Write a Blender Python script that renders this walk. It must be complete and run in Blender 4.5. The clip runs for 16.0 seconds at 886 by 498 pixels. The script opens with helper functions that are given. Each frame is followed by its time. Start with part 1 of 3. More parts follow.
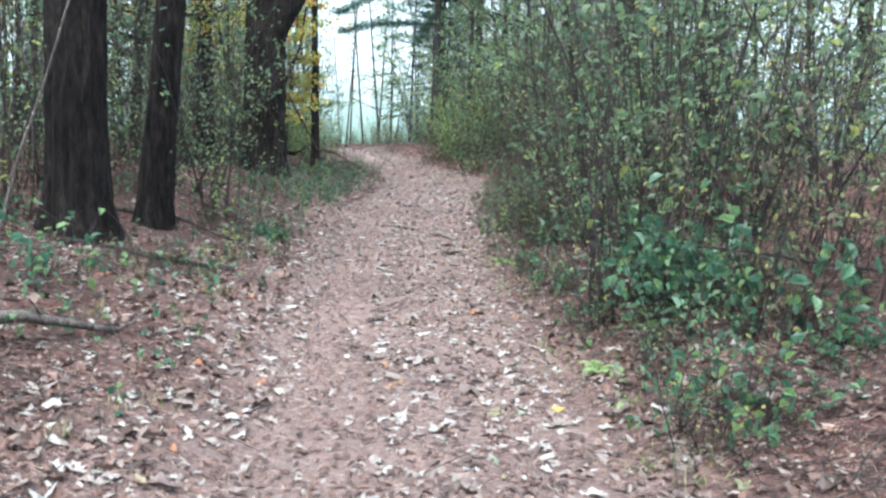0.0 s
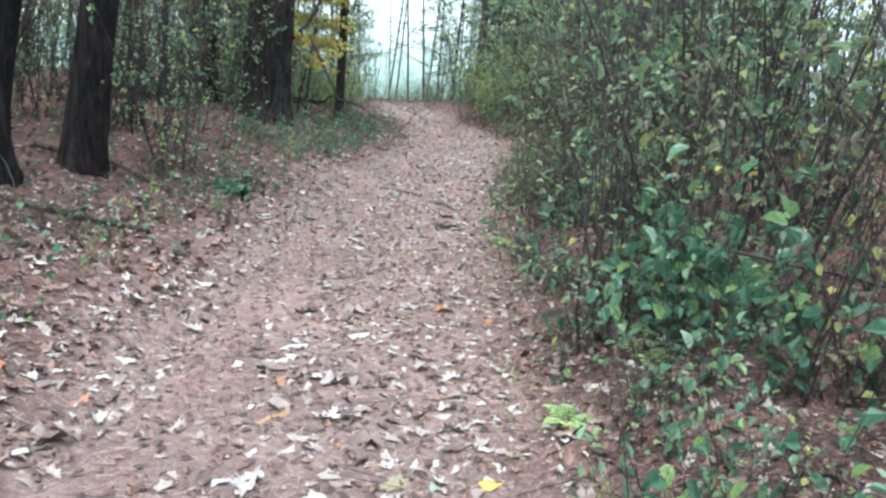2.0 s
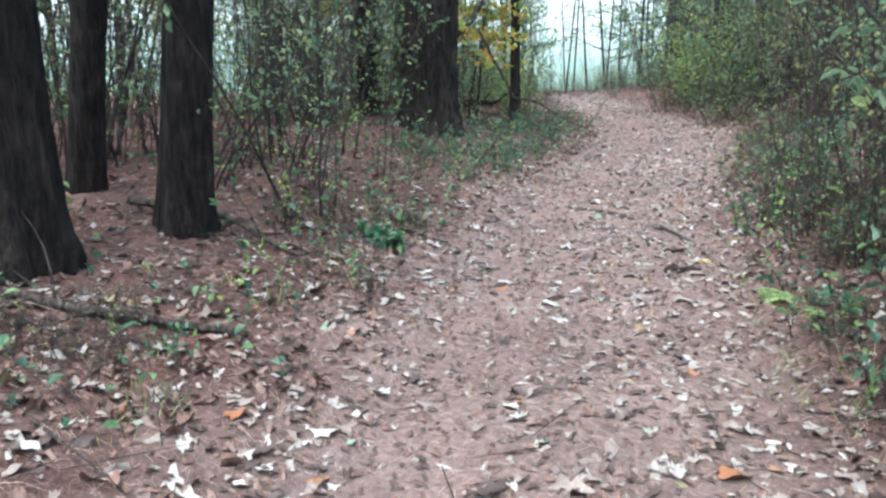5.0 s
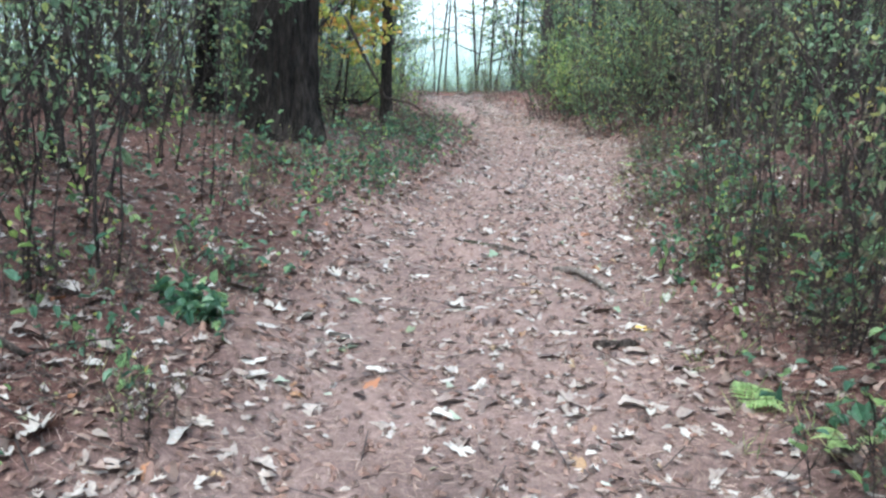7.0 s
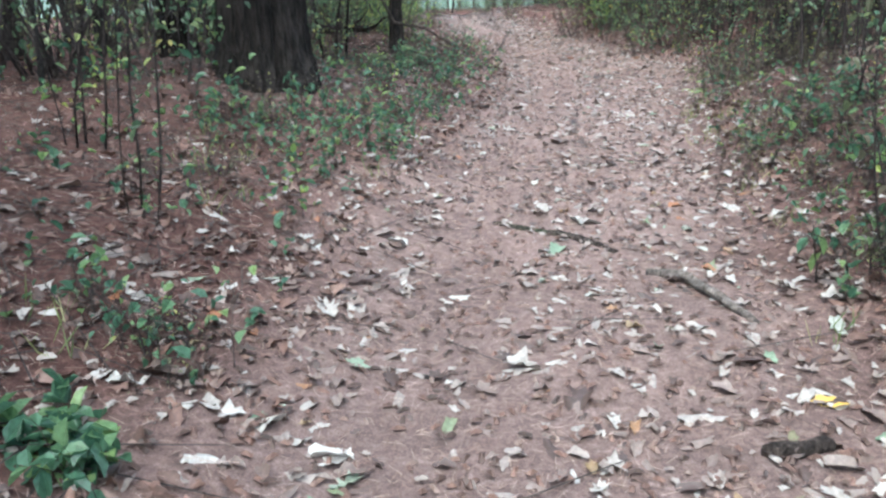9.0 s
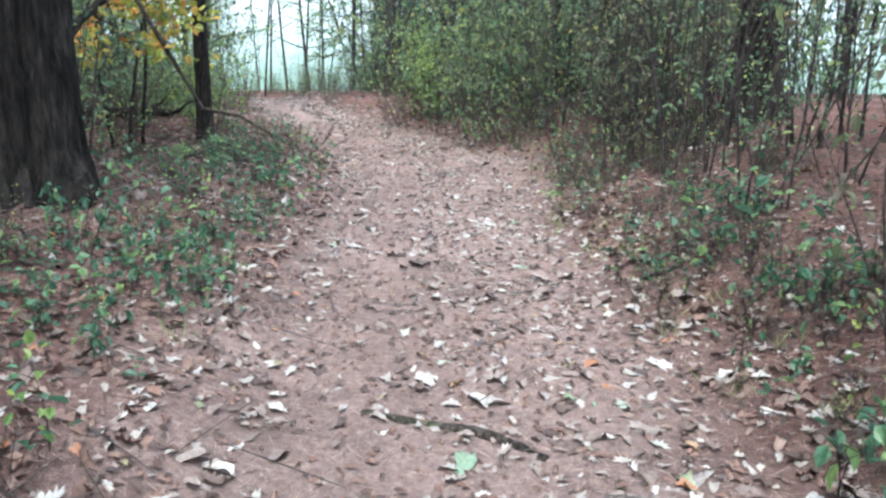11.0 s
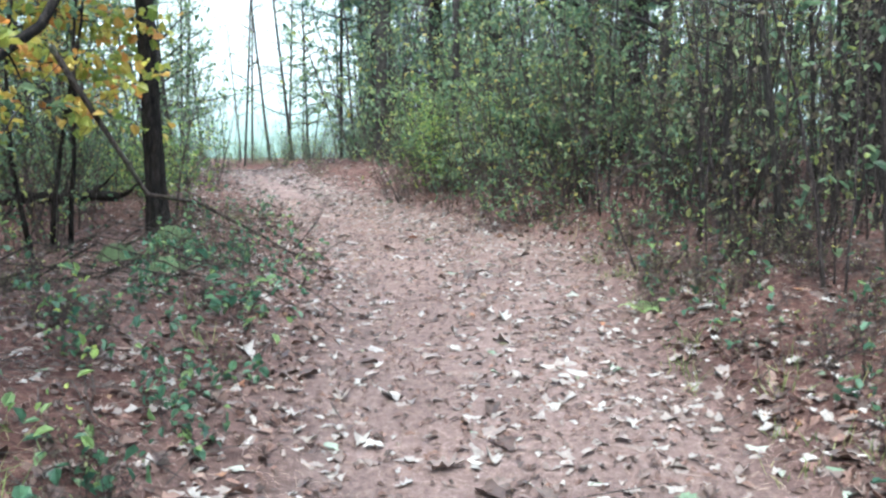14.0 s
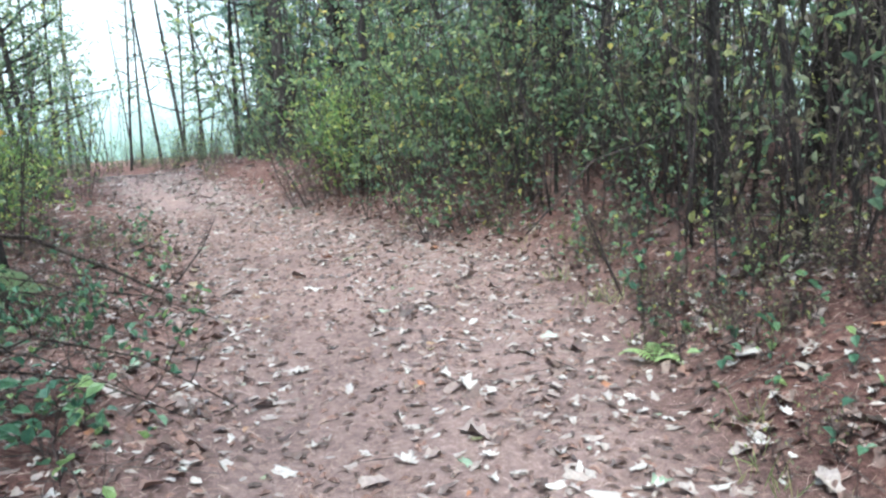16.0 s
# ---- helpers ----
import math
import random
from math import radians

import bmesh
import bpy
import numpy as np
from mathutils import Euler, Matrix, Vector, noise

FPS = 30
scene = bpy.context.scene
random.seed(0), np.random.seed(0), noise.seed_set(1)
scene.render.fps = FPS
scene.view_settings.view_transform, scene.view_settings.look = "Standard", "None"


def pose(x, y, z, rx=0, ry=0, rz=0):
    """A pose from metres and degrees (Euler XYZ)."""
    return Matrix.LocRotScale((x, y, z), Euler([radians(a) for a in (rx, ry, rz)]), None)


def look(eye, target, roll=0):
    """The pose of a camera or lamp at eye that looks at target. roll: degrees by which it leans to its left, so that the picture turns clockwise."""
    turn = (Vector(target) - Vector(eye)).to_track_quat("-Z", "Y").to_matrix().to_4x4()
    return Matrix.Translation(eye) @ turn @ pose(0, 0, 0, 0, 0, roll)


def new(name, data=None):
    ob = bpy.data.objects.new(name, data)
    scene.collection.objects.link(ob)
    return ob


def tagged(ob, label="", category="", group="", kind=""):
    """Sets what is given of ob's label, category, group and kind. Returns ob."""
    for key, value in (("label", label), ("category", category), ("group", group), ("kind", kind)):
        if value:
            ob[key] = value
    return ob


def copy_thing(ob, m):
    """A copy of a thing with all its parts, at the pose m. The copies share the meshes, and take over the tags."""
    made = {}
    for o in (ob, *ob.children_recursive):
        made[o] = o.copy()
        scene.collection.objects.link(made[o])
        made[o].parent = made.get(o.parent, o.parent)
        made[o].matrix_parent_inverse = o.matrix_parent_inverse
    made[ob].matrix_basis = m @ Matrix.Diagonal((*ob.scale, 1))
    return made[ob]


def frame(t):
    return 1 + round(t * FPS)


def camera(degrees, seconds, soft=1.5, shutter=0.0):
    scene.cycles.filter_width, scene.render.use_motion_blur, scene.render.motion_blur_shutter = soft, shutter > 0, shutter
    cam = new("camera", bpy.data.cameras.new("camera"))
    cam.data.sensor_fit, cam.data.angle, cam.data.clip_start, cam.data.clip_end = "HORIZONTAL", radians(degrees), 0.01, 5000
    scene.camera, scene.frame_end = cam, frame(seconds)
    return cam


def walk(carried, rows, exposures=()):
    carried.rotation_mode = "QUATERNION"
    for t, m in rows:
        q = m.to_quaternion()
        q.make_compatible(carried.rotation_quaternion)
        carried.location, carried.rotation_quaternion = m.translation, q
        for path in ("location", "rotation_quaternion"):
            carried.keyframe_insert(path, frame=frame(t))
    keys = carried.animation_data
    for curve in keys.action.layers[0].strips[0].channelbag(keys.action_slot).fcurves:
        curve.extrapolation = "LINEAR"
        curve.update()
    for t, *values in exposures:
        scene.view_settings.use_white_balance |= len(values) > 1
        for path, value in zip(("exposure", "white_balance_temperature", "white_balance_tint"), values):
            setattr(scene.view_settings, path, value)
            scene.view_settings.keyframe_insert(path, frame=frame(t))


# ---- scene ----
cam = camera(62, 16.0, soft=2.5)
PATH = [
    (0, look((0.000, -0.000, 1.565), (0.231, 4.937, 0.808), 1.77)),
    (0.5, look((0.183, 0.355, 1.547), (0.518, 5.237, 0.520), 2.51)),
    (1, look((0.332, 0.731, 1.499), (0.572, 5.618, 0.466), 2.03)),
    (1.5, look((0.537, 1.089, 1.449), (0.576, 6.009, 0.559), -1.37)),
    (2, look((0.667, 1.444, 1.486), (0.586, 6.338, 0.461), 5.45)),
    (2.5, look((0.660, 1.855, 1.483), (0.120, 6.739, 0.559), 2.49)),
    (3, look((0.688, 2.263, 1.469), (-0.423, 7.034, 0.469), 0.79)),
    (3.5, look((0.593, 2.597, 1.462), (-0.766, 7.322, 0.556), 0.66)),
    (3.7, look((0.541, 2.744, 1.488), (-0.790, 7.464, 0.514), -0.17)),
    (5.8, look((0.063, 4.330, 1.491), (-1.134, 9.020, 0.239), -0.46)),
    (6, look((0.026, 4.509, 1.513), (-0.957, 9.220, 0.158), -1.71)),
    (6.5, look((-0.043, 4.972, 1.468), (-0.484, 9.797, 0.233), -0.90)),
    (7, look((-0.109, 5.402, 1.478), (-0.511, 10.260, 0.365), 2.23)),
    (7.5, look((-0.180, 5.839, 1.469), (-0.507, 10.676, 0.245), 0.01)),
    (8, look((-0.189, 6.298, 1.491), (-0.749, 11.025, -0.041), -0.25)),
    (8.5, look((-0.275, 6.735, 1.475), (-0.933, 11.449, -0.057), -3.64)),
    (9, look((-0.370, 7.199, 1.497), (-0.905, 11.901, -0.119), -1.09)),
    (9.5, look((-0.428, 7.653, 1.475), (-0.836, 12.491, 0.279), 0.16)),
    (9.7, look((-0.431, 7.811, 1.498), (-0.696, 12.654, 0.280), -0.23)),
    (11.8, look((-0.800, 9.250, 1.552), (0.121, 14.097, 0.738), 2.23)),
    (12, look((-0.815, 9.413, 1.554), (-0.066, 14.308, 0.862), 0.55)),
    (12.5, look((-0.751, 9.858, 1.580), (-0.303, 14.832, 1.339), -1.51)),
    (13, look((-0.738, 10.304, 1.553), (-0.260, 15.280, 1.423), 1.49)),
    (13.5, look((-0.724, 10.770, 1.537), (0.078, 15.659, 0.861), -0.36)),
    (14, look((-0.701, 11.244, 1.600), (0.103, 16.129, 0.901), -0.34)),
    (14.5, look((-0.713, 11.678, 1.617), (0.266, 16.520, 0.844), -1.83)),
    (15, look((-0.639, 12.091, 1.624), (0.495, 16.871, 0.690), -1.53)),
    (15.5, look((-0.619, 12.503, 1.644), (0.570, 17.301, 0.891), -0.79)),
    (16, look((-0.500, 12.900, 1.661), (0.865, 17.643, 0.860), -3.13)),
]
EXPOSURES = [(0.0, 2.33, 5600, -5), (6.0, 2.33, 5600, -5), (9.7, 2.35, 5600, -5), (12.0, 2.55, 5600, -5), (16.0, 2.5, 5600, -5)]
walk(cam, PATH, EXPOSURES)

# ---- world and sun: an overcast autumn day ----
world = bpy.data.worlds.new("world")
scene.world = world
world.use_nodes = True
wn = world.node_tree.nodes
sky = wn.new("ShaderNodeTexSky")
sky.sky_type = "NISHITA"
sky.sun_disc = False
sky.sun_elevation, sky.sun_rotation = radians(74), radians(200)
sky.air_density, sky.dust_density, sky.ozone_density = 1.0, 4.0, 1.0
wn["Background"].inputs["Strength"].default_value = 0.15
world.node_tree.links.new(sky.outputs[0], wn["Background"].inputs["Color"])
sun = new("sun", bpy.data.lights.new("sun", "SUN"))
sun.data.energy, sun.data.angle, sun.data.color = 0.9, radians(70), (1.0, 0.97, 0.94)
sun.matrix_world = look((0, 0, 30), (3, 8, 0))

# ---- materials ----


def shader(name):
    m = bpy.data.materials.new(name)
    m.use_nodes = True
    return m, m.node_tree.nodes, m.node_tree.links, m.node_tree.nodes["Principled BSDF"]


def ramp(nodes, stops):
    r = nodes.new("ShaderNodeValToRGB")
    e = r.color_ramp.elements
    while len(e) < len(stops):
        e.new(0.5)
    for k, (at, col) in zip(e, stops):
        k.position, k.color = at, (*col, 1)
    return r


def noise_node(nodes, links, vec, scale, detail=6, rough=0.6, stretch=None):
    n = nodes.new("ShaderNodeTexNoise")
    n.inputs["Scale"].default_value, n.inputs["Detail"].default_value, n.inputs["Roughness"].default_value = scale, detail, rough
    if stretch:
        mp = nodes.new("ShaderNodeMapping")
        mp.inputs["Scale"].default_value = stretch
        links.new(vec, mp.inputs["Vector"])
        vec = mp.outputs["Vector"]
    links.new(vec, n.inputs["Vector"])
    return n


def bump(nodes, links, height, bsdf, strength, dist):
    b = nodes.new("ShaderNodeBump")
    b.inputs["Strength"].default_value, b.inputs["Distance"].default_value = strength, dist
    links.new(height, b.inputs["Height"])
    links.new(b.outputs[0], bsdf.inputs["Normal"])


def mix(nodes, links, fac, a, b, kind="MIX"):
    m = nodes.new("ShaderNodeMix")
    m.data_type, m.blend_type = "RGBA", kind
    if isinstance(fac, float):
        m.inputs[0].default_value = fac
    else:
        links.new(fac, m.inputs[0])
    links.new(a, m.inputs[6])
    links.new(b, m.inputs[7])
    return m.outputs[2]


def bark_material(name, dark, light, moss=None, scale=1.0):
    m, n, l, b = shader(name)
    tc = n.new("ShaderNodeTexCoord").outputs["Object"]
    a = noise_node(n, l, tc, 22 * scale, 8, 0.75, (1, 1, 0.22))
    c = noise_node(n, l, tc, 1.3, 4)
    r = ramp(n, [(0.38, dark), (0.66, light)])
    l.new(a.outputs[0], r.inputs[0])
    r2 = ramp(n, [(0.35, (0.55, 0.5, 0.5)), (0.7, (1.15, 1.1, 1.05))])
    l.new(c.outputs[0], r2.inputs[0])
    col = mix(n, l, 1.0, r.outputs[0], r2.outputs[0], "MULTIPLY")
    if moss:
        d = noise_node(n, l, tc, 2.7, 5)
        f = ramp(n, [(0.55, (0, 0, 0)), (0.72, (1, 1, 1))])
        l.new(d.outputs[0], f.inputs[0])
        g = n.new("ShaderNodeRGB")
        g.outputs[0].default_value = (*moss, 1)
        col = mix(n, l, f.outputs[0], col, g.outputs[0])
    b.inputs["Roughness"].default_value = 0.9
    b.inputs["Specular IOR Level"].default_value = 0.2
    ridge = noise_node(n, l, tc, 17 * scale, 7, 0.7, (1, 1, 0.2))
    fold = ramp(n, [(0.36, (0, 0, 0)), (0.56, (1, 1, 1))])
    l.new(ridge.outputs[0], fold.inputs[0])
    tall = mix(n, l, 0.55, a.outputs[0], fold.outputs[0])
    # furrow shade painted into the colour: darker where the bump height is low
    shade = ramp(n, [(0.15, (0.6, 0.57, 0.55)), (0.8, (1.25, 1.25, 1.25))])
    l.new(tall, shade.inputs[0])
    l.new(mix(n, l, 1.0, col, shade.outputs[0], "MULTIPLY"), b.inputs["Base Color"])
    bump(n, l, tall, b, 1.0, 0.06 / scale)
    return m


def leaf_material(name, stops, rough=0.5, clear=0.5, grain=60.0):
    m, n, l, b = shader(name)
    geo = n.new("ShaderNodeNewGeometry")
    r = ramp(n, stops)
    r.color_ramp.interpolation = "LINEAR"
    l.new(geo.outputs["Random Per Island"], r.inputs[0])
    tc = n.new("ShaderNodeTexCoord").outputs["Object"]
    a = noise_node(n, l, tc, grain, 3)
    r2 = ramp(n, [(0.3, (0.7, 0.68, 0.66)), (0.7, (1.2, 1.2, 1.2))])
    l.new(a.outputs[0], r2.inputs[0])
    col = mix(n, l, 1.0, r.outputs[0], r2.outputs[0], "MULTIPLY")
    l.new(col, b.inputs["Base Color"])
    b.inputs["Roughness"].default_value = rough
    if clear:
        t = n.new("ShaderNodeBsdfTranslucent")
        l.new(col, t.inputs["Color"])
        x = n.new("ShaderNodeMixShader")
        x.inputs[0].default_value = clear
        l.new(b.outputs[0], x.inputs[1])
        l.new(t.outputs[0], x.inputs[2])
        l.new(x.outputs[0], n["Material Output"].inputs["Surface"])
    return m


def ground_material():
    m, n, l, b = shader("forest_floor")
    tc = n.new("ShaderNodeTexCoord").outputs["Object"]
    worn = n.new("ShaderNodeAttribute")
    worn.attribute_name = "worn"
    a = noise_node(n, l, tc, 1.1, 6)
    c = noise_node(n, l, tc, 24, 9, 0.8)
    d = noise_node(n, l, tc, 130, 4, 0.7)
    litter = ramp(n, [(0.3, (0.034, 0.02, 0.017)), (0.5, (0.1, 0.054, 0.045)), (0.72, (0.235, 0.138, 0.118))])
    l.new(c.outputs[0], litter.inputs[0])
    dirt = ramp(n, [(0.3, (0.105, 0.078, 0.070)), (0.5, (0.2, 0.145, 0.132)), (0.72, (0.33, 0.26, 0.243))])
    l.new(c.outputs[0], dirt.inputs[0])
    add = n.new("ShaderNodeMath")
    add.operation = "MULTIPLY_ADD"
    add.inputs[1].default_value, add.inputs[2].default_value = 1.6, -0.8
    l.new(a.outputs[0], add.inputs[0])
    add2 = n.new("ShaderNodeMath")
    add2.operation, add2.use_clamp = "ADD", True
    l.new(add.outputs[0], add2.inputs[0])
    l.new(worn.outputs["Fac"], add2.inputs[1])
    col = mix(n, l, add2.outputs[0], litter.outputs[0], dirt.outputs[0])
    v = ramp(n, [(0.3, (0.72, 0.7, 0.7)), (0.7, (1.2, 1.17, 1.15))])
    l.new(a.outputs[0], v.inputs[0])
    col = mix(n, l, 1.0, col, v.outputs[0], "MULTIPLY")
    v2 = ramp(n, [(0.3, (0.6, 0.58, 0.58)), (0.7, (1.35, 1.3, 1.3))])
    l.new(d.outputs[0], v2.inputs[0])
    col = mix(n, l, 1.0, col, v2.outputs[0], "MULTIPLY")
    l.new(col, b.inputs["Base Color"])
    b.inputs["Roughness"].default_value = 0.95
    b.inputs["Specular IOR Level"].default_value = 0.15
    bump(n, l, c.outputs[0], b, 0.9, 0.03)
    return m


def haze_glow_material():
    # emission colour carries the haze: pale far woods below, bright overcast sky above
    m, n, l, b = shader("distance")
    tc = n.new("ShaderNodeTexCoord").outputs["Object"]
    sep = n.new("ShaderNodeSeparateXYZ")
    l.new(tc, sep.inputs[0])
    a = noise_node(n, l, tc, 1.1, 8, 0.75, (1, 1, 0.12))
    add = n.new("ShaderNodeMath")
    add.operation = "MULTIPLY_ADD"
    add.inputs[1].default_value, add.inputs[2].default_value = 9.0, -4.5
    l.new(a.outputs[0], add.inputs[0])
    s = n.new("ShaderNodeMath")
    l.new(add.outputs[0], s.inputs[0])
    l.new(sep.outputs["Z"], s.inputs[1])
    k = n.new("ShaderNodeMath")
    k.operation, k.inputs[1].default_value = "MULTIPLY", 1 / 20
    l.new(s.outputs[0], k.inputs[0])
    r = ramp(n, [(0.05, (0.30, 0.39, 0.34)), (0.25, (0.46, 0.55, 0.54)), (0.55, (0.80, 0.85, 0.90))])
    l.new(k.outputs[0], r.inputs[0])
    # glow in place of real mist; it also lights the wood sideways
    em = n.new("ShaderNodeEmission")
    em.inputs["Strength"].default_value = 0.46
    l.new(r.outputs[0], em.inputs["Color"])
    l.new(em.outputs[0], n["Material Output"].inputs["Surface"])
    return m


FLOOR = ground_material()
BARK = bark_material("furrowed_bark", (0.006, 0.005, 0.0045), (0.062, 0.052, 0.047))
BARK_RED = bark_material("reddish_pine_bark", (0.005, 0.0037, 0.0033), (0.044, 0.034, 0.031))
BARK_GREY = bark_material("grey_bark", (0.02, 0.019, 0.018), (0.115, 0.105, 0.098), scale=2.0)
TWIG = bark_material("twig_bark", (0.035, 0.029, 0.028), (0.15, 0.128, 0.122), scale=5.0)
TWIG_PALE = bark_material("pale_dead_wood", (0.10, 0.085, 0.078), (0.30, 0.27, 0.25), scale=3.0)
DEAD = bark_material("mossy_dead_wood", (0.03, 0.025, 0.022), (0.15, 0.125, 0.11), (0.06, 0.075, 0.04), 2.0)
GREEN = leaf_material("shrub_leaf", [(0.0, (0.075, 0.12, 0.075)), (0.45, (0.15, 0.225, 0.125)), (0.8, (0.25, 0.325, 0.17)), (0.94, (0.37, 0.42, 0.14)), (1.0, (0.48, 0.40, 0.12))], 0.32, 0.6)
LIME = leaf_material("lime_leaf", [(0.0, (0.12, 0.20, 0.07)), (0.5, (0.22, 0.33, 0.10)), (1.0, (0.42, 0.48, 0.13))], 0.4, 0.5)
TEAL = leaf_material("low_leaf", [(0.0, (0.05, 0.11, 0.07)), (0.6, (0.11, 0.21, 0.12)), (1.0, (0.24, 0.34, 0.12))], 0.35)
BROWNISH = leaf_material("autumn_shrub_leaf", [(0.0, (0.09, 0.075, 0.055)), (0.4, (0.16, 0.13, 0.09)), (0.75, (0.15, 0.18, 0.09)), (1.0, (0.36, 0.35, 0.11))])
GOLD = leaf_material("golden_leaf", [(0.0, (0.22, 0.30, 0.07)), (0.45, (0.46, 0.46, 0.10)), (0.8, (0.60, 0.42, 0.10)), (1.0, (0.54, 0.22, 0.07))], 0.45, 0.5)
PINE = leaf_material("pine_needles", [(0.0, (0.035, 0.085, 0.07)), (1.0, (0.08, 0.15, 0.11))], 0.5, 0.3)
FERN = leaf_material("fern", [(0.0, (0.22, 0.34, 0.12)), (1.0, (0.40, 0.50, 0.22))], 0.5)
FALLEN = leaf_material("fallen_leaf", [(0.0, (0.05, 0.03, 0.025)), (0.24, (0.10, 0.064, 0.052)), (0.42, (0.18, 0.13, 0.112)), (0.58, (0.235, 0.19, 0.168)), (0.8, (0.30, 0.265, 0.242)), (0.96, (0.39, 0.358, 0.33)), (0.975, (0.13, 0.2, 0.12)), (1.0, (0.30, 0.11, 0.05))], 0.45, 0.1)
CRUMBLED = leaf_material("crumbled_leaf", [(0.0, (0.05, 0.032, 0.026)), (0.5, (0.12, 0.067, 0.053)), (0.82, (0.18, 0.10, 0.076)), (0.96, (0.22, 0.155, 0.13)), (1.0, (0.34, 0.30, 0.27))], 0.7, 0.1)
NEEDLES = leaf_material("fallen_needles", [(0.0, (0.11, 0.07, 0.055)), (0.5, (0.24, 0.15, 0.12)), (1.0, (0.45, 0.34, 0.29))], 0.7, 0.0)
YELLOW = leaf_material("yellow_leaf", [(0.0, (0.48, 0.31, 0.06)), (1.0, (0.52, 0.35, 0.08))], 0.5, 0.2)
RUST = leaf_material("rust_leaf", [(0.0, (0.22, 0.085, 0.04)), (1.0, (0.28, 0.12, 0.055))], 0.6, 0.1)
MOSS = leaf_material("moss", [(0.0, (0.035, 0.055, 0.02)), (1.0, (0.06, 0.085, 0.03))], 0.9, 0.0, 25.0)
GRASS = leaf_material("grass", [(0.0, (0.10, 0.14, 0.05)), (0.6, (0.22, 0.27, 0.09)), (1.0, (0.38, 0.34, 0.18))], 0.6, 0.3)

# ---- the lie of the land ----
YN = [-8, 4, 9, 12, 15.5, 17, 19.3, 21.3, 26.5, 31, 36, 45, 70]
XL = [-1.2, -1.15, -1.3, -1.35, -0.85, -0.7, -0.75, -1.1, -2.1, -3.05, -4.4, -8.5, -23]
XR = [1.05, 1.05, 0.9, 1.0, 1.3, 1.75, 2.0, 1.3, -0.4, -1.55, -3.1, -7.2, -21.7]


def smooth(a, b, x):
    t = np.clip((x - a) / (b - a), 0, 1)
    return t * t * (3 - 2 * t)


def rolling(x, y):
    return (np.sin(x * 1.7 + 0.6 * np.sin(y * 0.9)) * np.cos(y * 1.3 + 0.5 * np.sin(x * 1.1)) * 0.04
            + np.sin(x * 5.1 + 2.0 * np.sin(y * 2.3)) * np.sin(y * 4.3 + np.sin(x * 3.7)) * 0.018)


def land(x, y):
    """Height of the ground: a hollow path that climbs gently, with banks on both sides."""
    x, y = np.asarray(x, float), np.asarray(y, float)
    k = y - 8
    yy = np.minimum(k, 23)
    z = 0.0455 * (yy + np.sqrt(yy * yy + 2.5)) / 2 - 0.003 * np.minimum(y, 31) - 0.01 - 0.035 * np.clip(y - 32, 0, 40)
    l = np.maximum(np.interp(y, YN, XL) + 0.4 - x, 0)
    r = np.maximum(x - np.interp(y, YN, XR) - 0.05, 0)
    z = z + 0.95 * np.tanh(0.36 * l) * (1 - 0.85 * smooth(13, 20, y)) + 0.85 * np.tanh(0.4 * r) * (1 - 0.5 * smooth(22, 30, y))
    off = np.clip((l + r) / 0.7, 0, 1)
    return z + rolling(x, y) * (0.25 + 0.75 * off)


def zat(x, y):
    return float(land(x, y))


def link_mesh(name, verts, faces, material, smooth_shade=True):
    me = bpy.data.meshes.new(name)
    me.from_pydata(verts, [], faces)
    me.materials.append(material)
    if smooth_shade:
        me.shade_smooth()
    return me


def part(name, me, parent, label=""):
    ob = new(name, me)
    ob.parent = parent
    if label:
        tagged(ob, label)
    return ob


def ground():
    xs = np.concatenate([[-1500, -400, -150, -80], np.arange(-50, -14, 4), np.arange(-14, -5, 0.5), np.arange(-5, 5, 0.07), np.arange(5, 14, 0.5), np.arange(14, 51, 4), [80, 150, 400, 1500]])
    ys = np.concatenate([[-1500, -300, -60, -20], np.arange(-10, 2, 0.6), np.arange(2, 24, 0.07), np.arange(24, 50, 0.4), [55, 65, 80, 120, 400, 1500]])
    gx, gy = np.meshgrid(xs, ys)
    near = (np.abs(gx) < 5.2) & (gy > 1.5) & (gy < 25)
    rng = np.random.default_rng(5)
    gz = land(gx, gy) + near * rng.normal(0, 0.006, gx.shape)
    nx, ny = len(xs), len(ys)
    idx = np.arange(nx * ny).reshape(ny, nx)
    faces = np.stack([idx[:-1, :-1], idx[:-1, 1:], idx[1:, 1:], idx[1:, :-1]], -1).reshape(-1, 4)
    me = link_mesh("ground", np.stack([gx, gy, gz], -1).reshape(-1, 3).tolist(), faces.tolist(), FLOOR)
    l = np.interp(gy, YN, XL) - gx
    r = gx - np.interp(gy, YN, XR)
    trod = 0.45 * np.exp(-(((-l) / np.maximum(-l - r, 0.2) - 0.31) / 0.13) ** 2)
    worn = np.clip(0.66 - np.maximum(l, r) * 1.3 + trod, 0, 1.3).reshape(-1)
    me.attributes.new("worn", "FLOAT", "POINT").data.foreach_set("value", worn.astype(np.float32))
    tagged(new("ground", me), "reddish forest floor of pine needles with a trodden earth path", "ground", kind="structure")


ground()


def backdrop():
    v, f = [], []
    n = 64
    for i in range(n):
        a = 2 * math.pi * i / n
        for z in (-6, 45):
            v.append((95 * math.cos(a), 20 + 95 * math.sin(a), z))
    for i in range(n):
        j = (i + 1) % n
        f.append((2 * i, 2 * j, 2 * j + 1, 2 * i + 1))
    tagged(new("backdrop", link_mesh("backdrop", v, f, haze_glow_material())), "glowing backdrop of far woods in painted haze under a white sky", "backdrop", kind="structure")


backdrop()


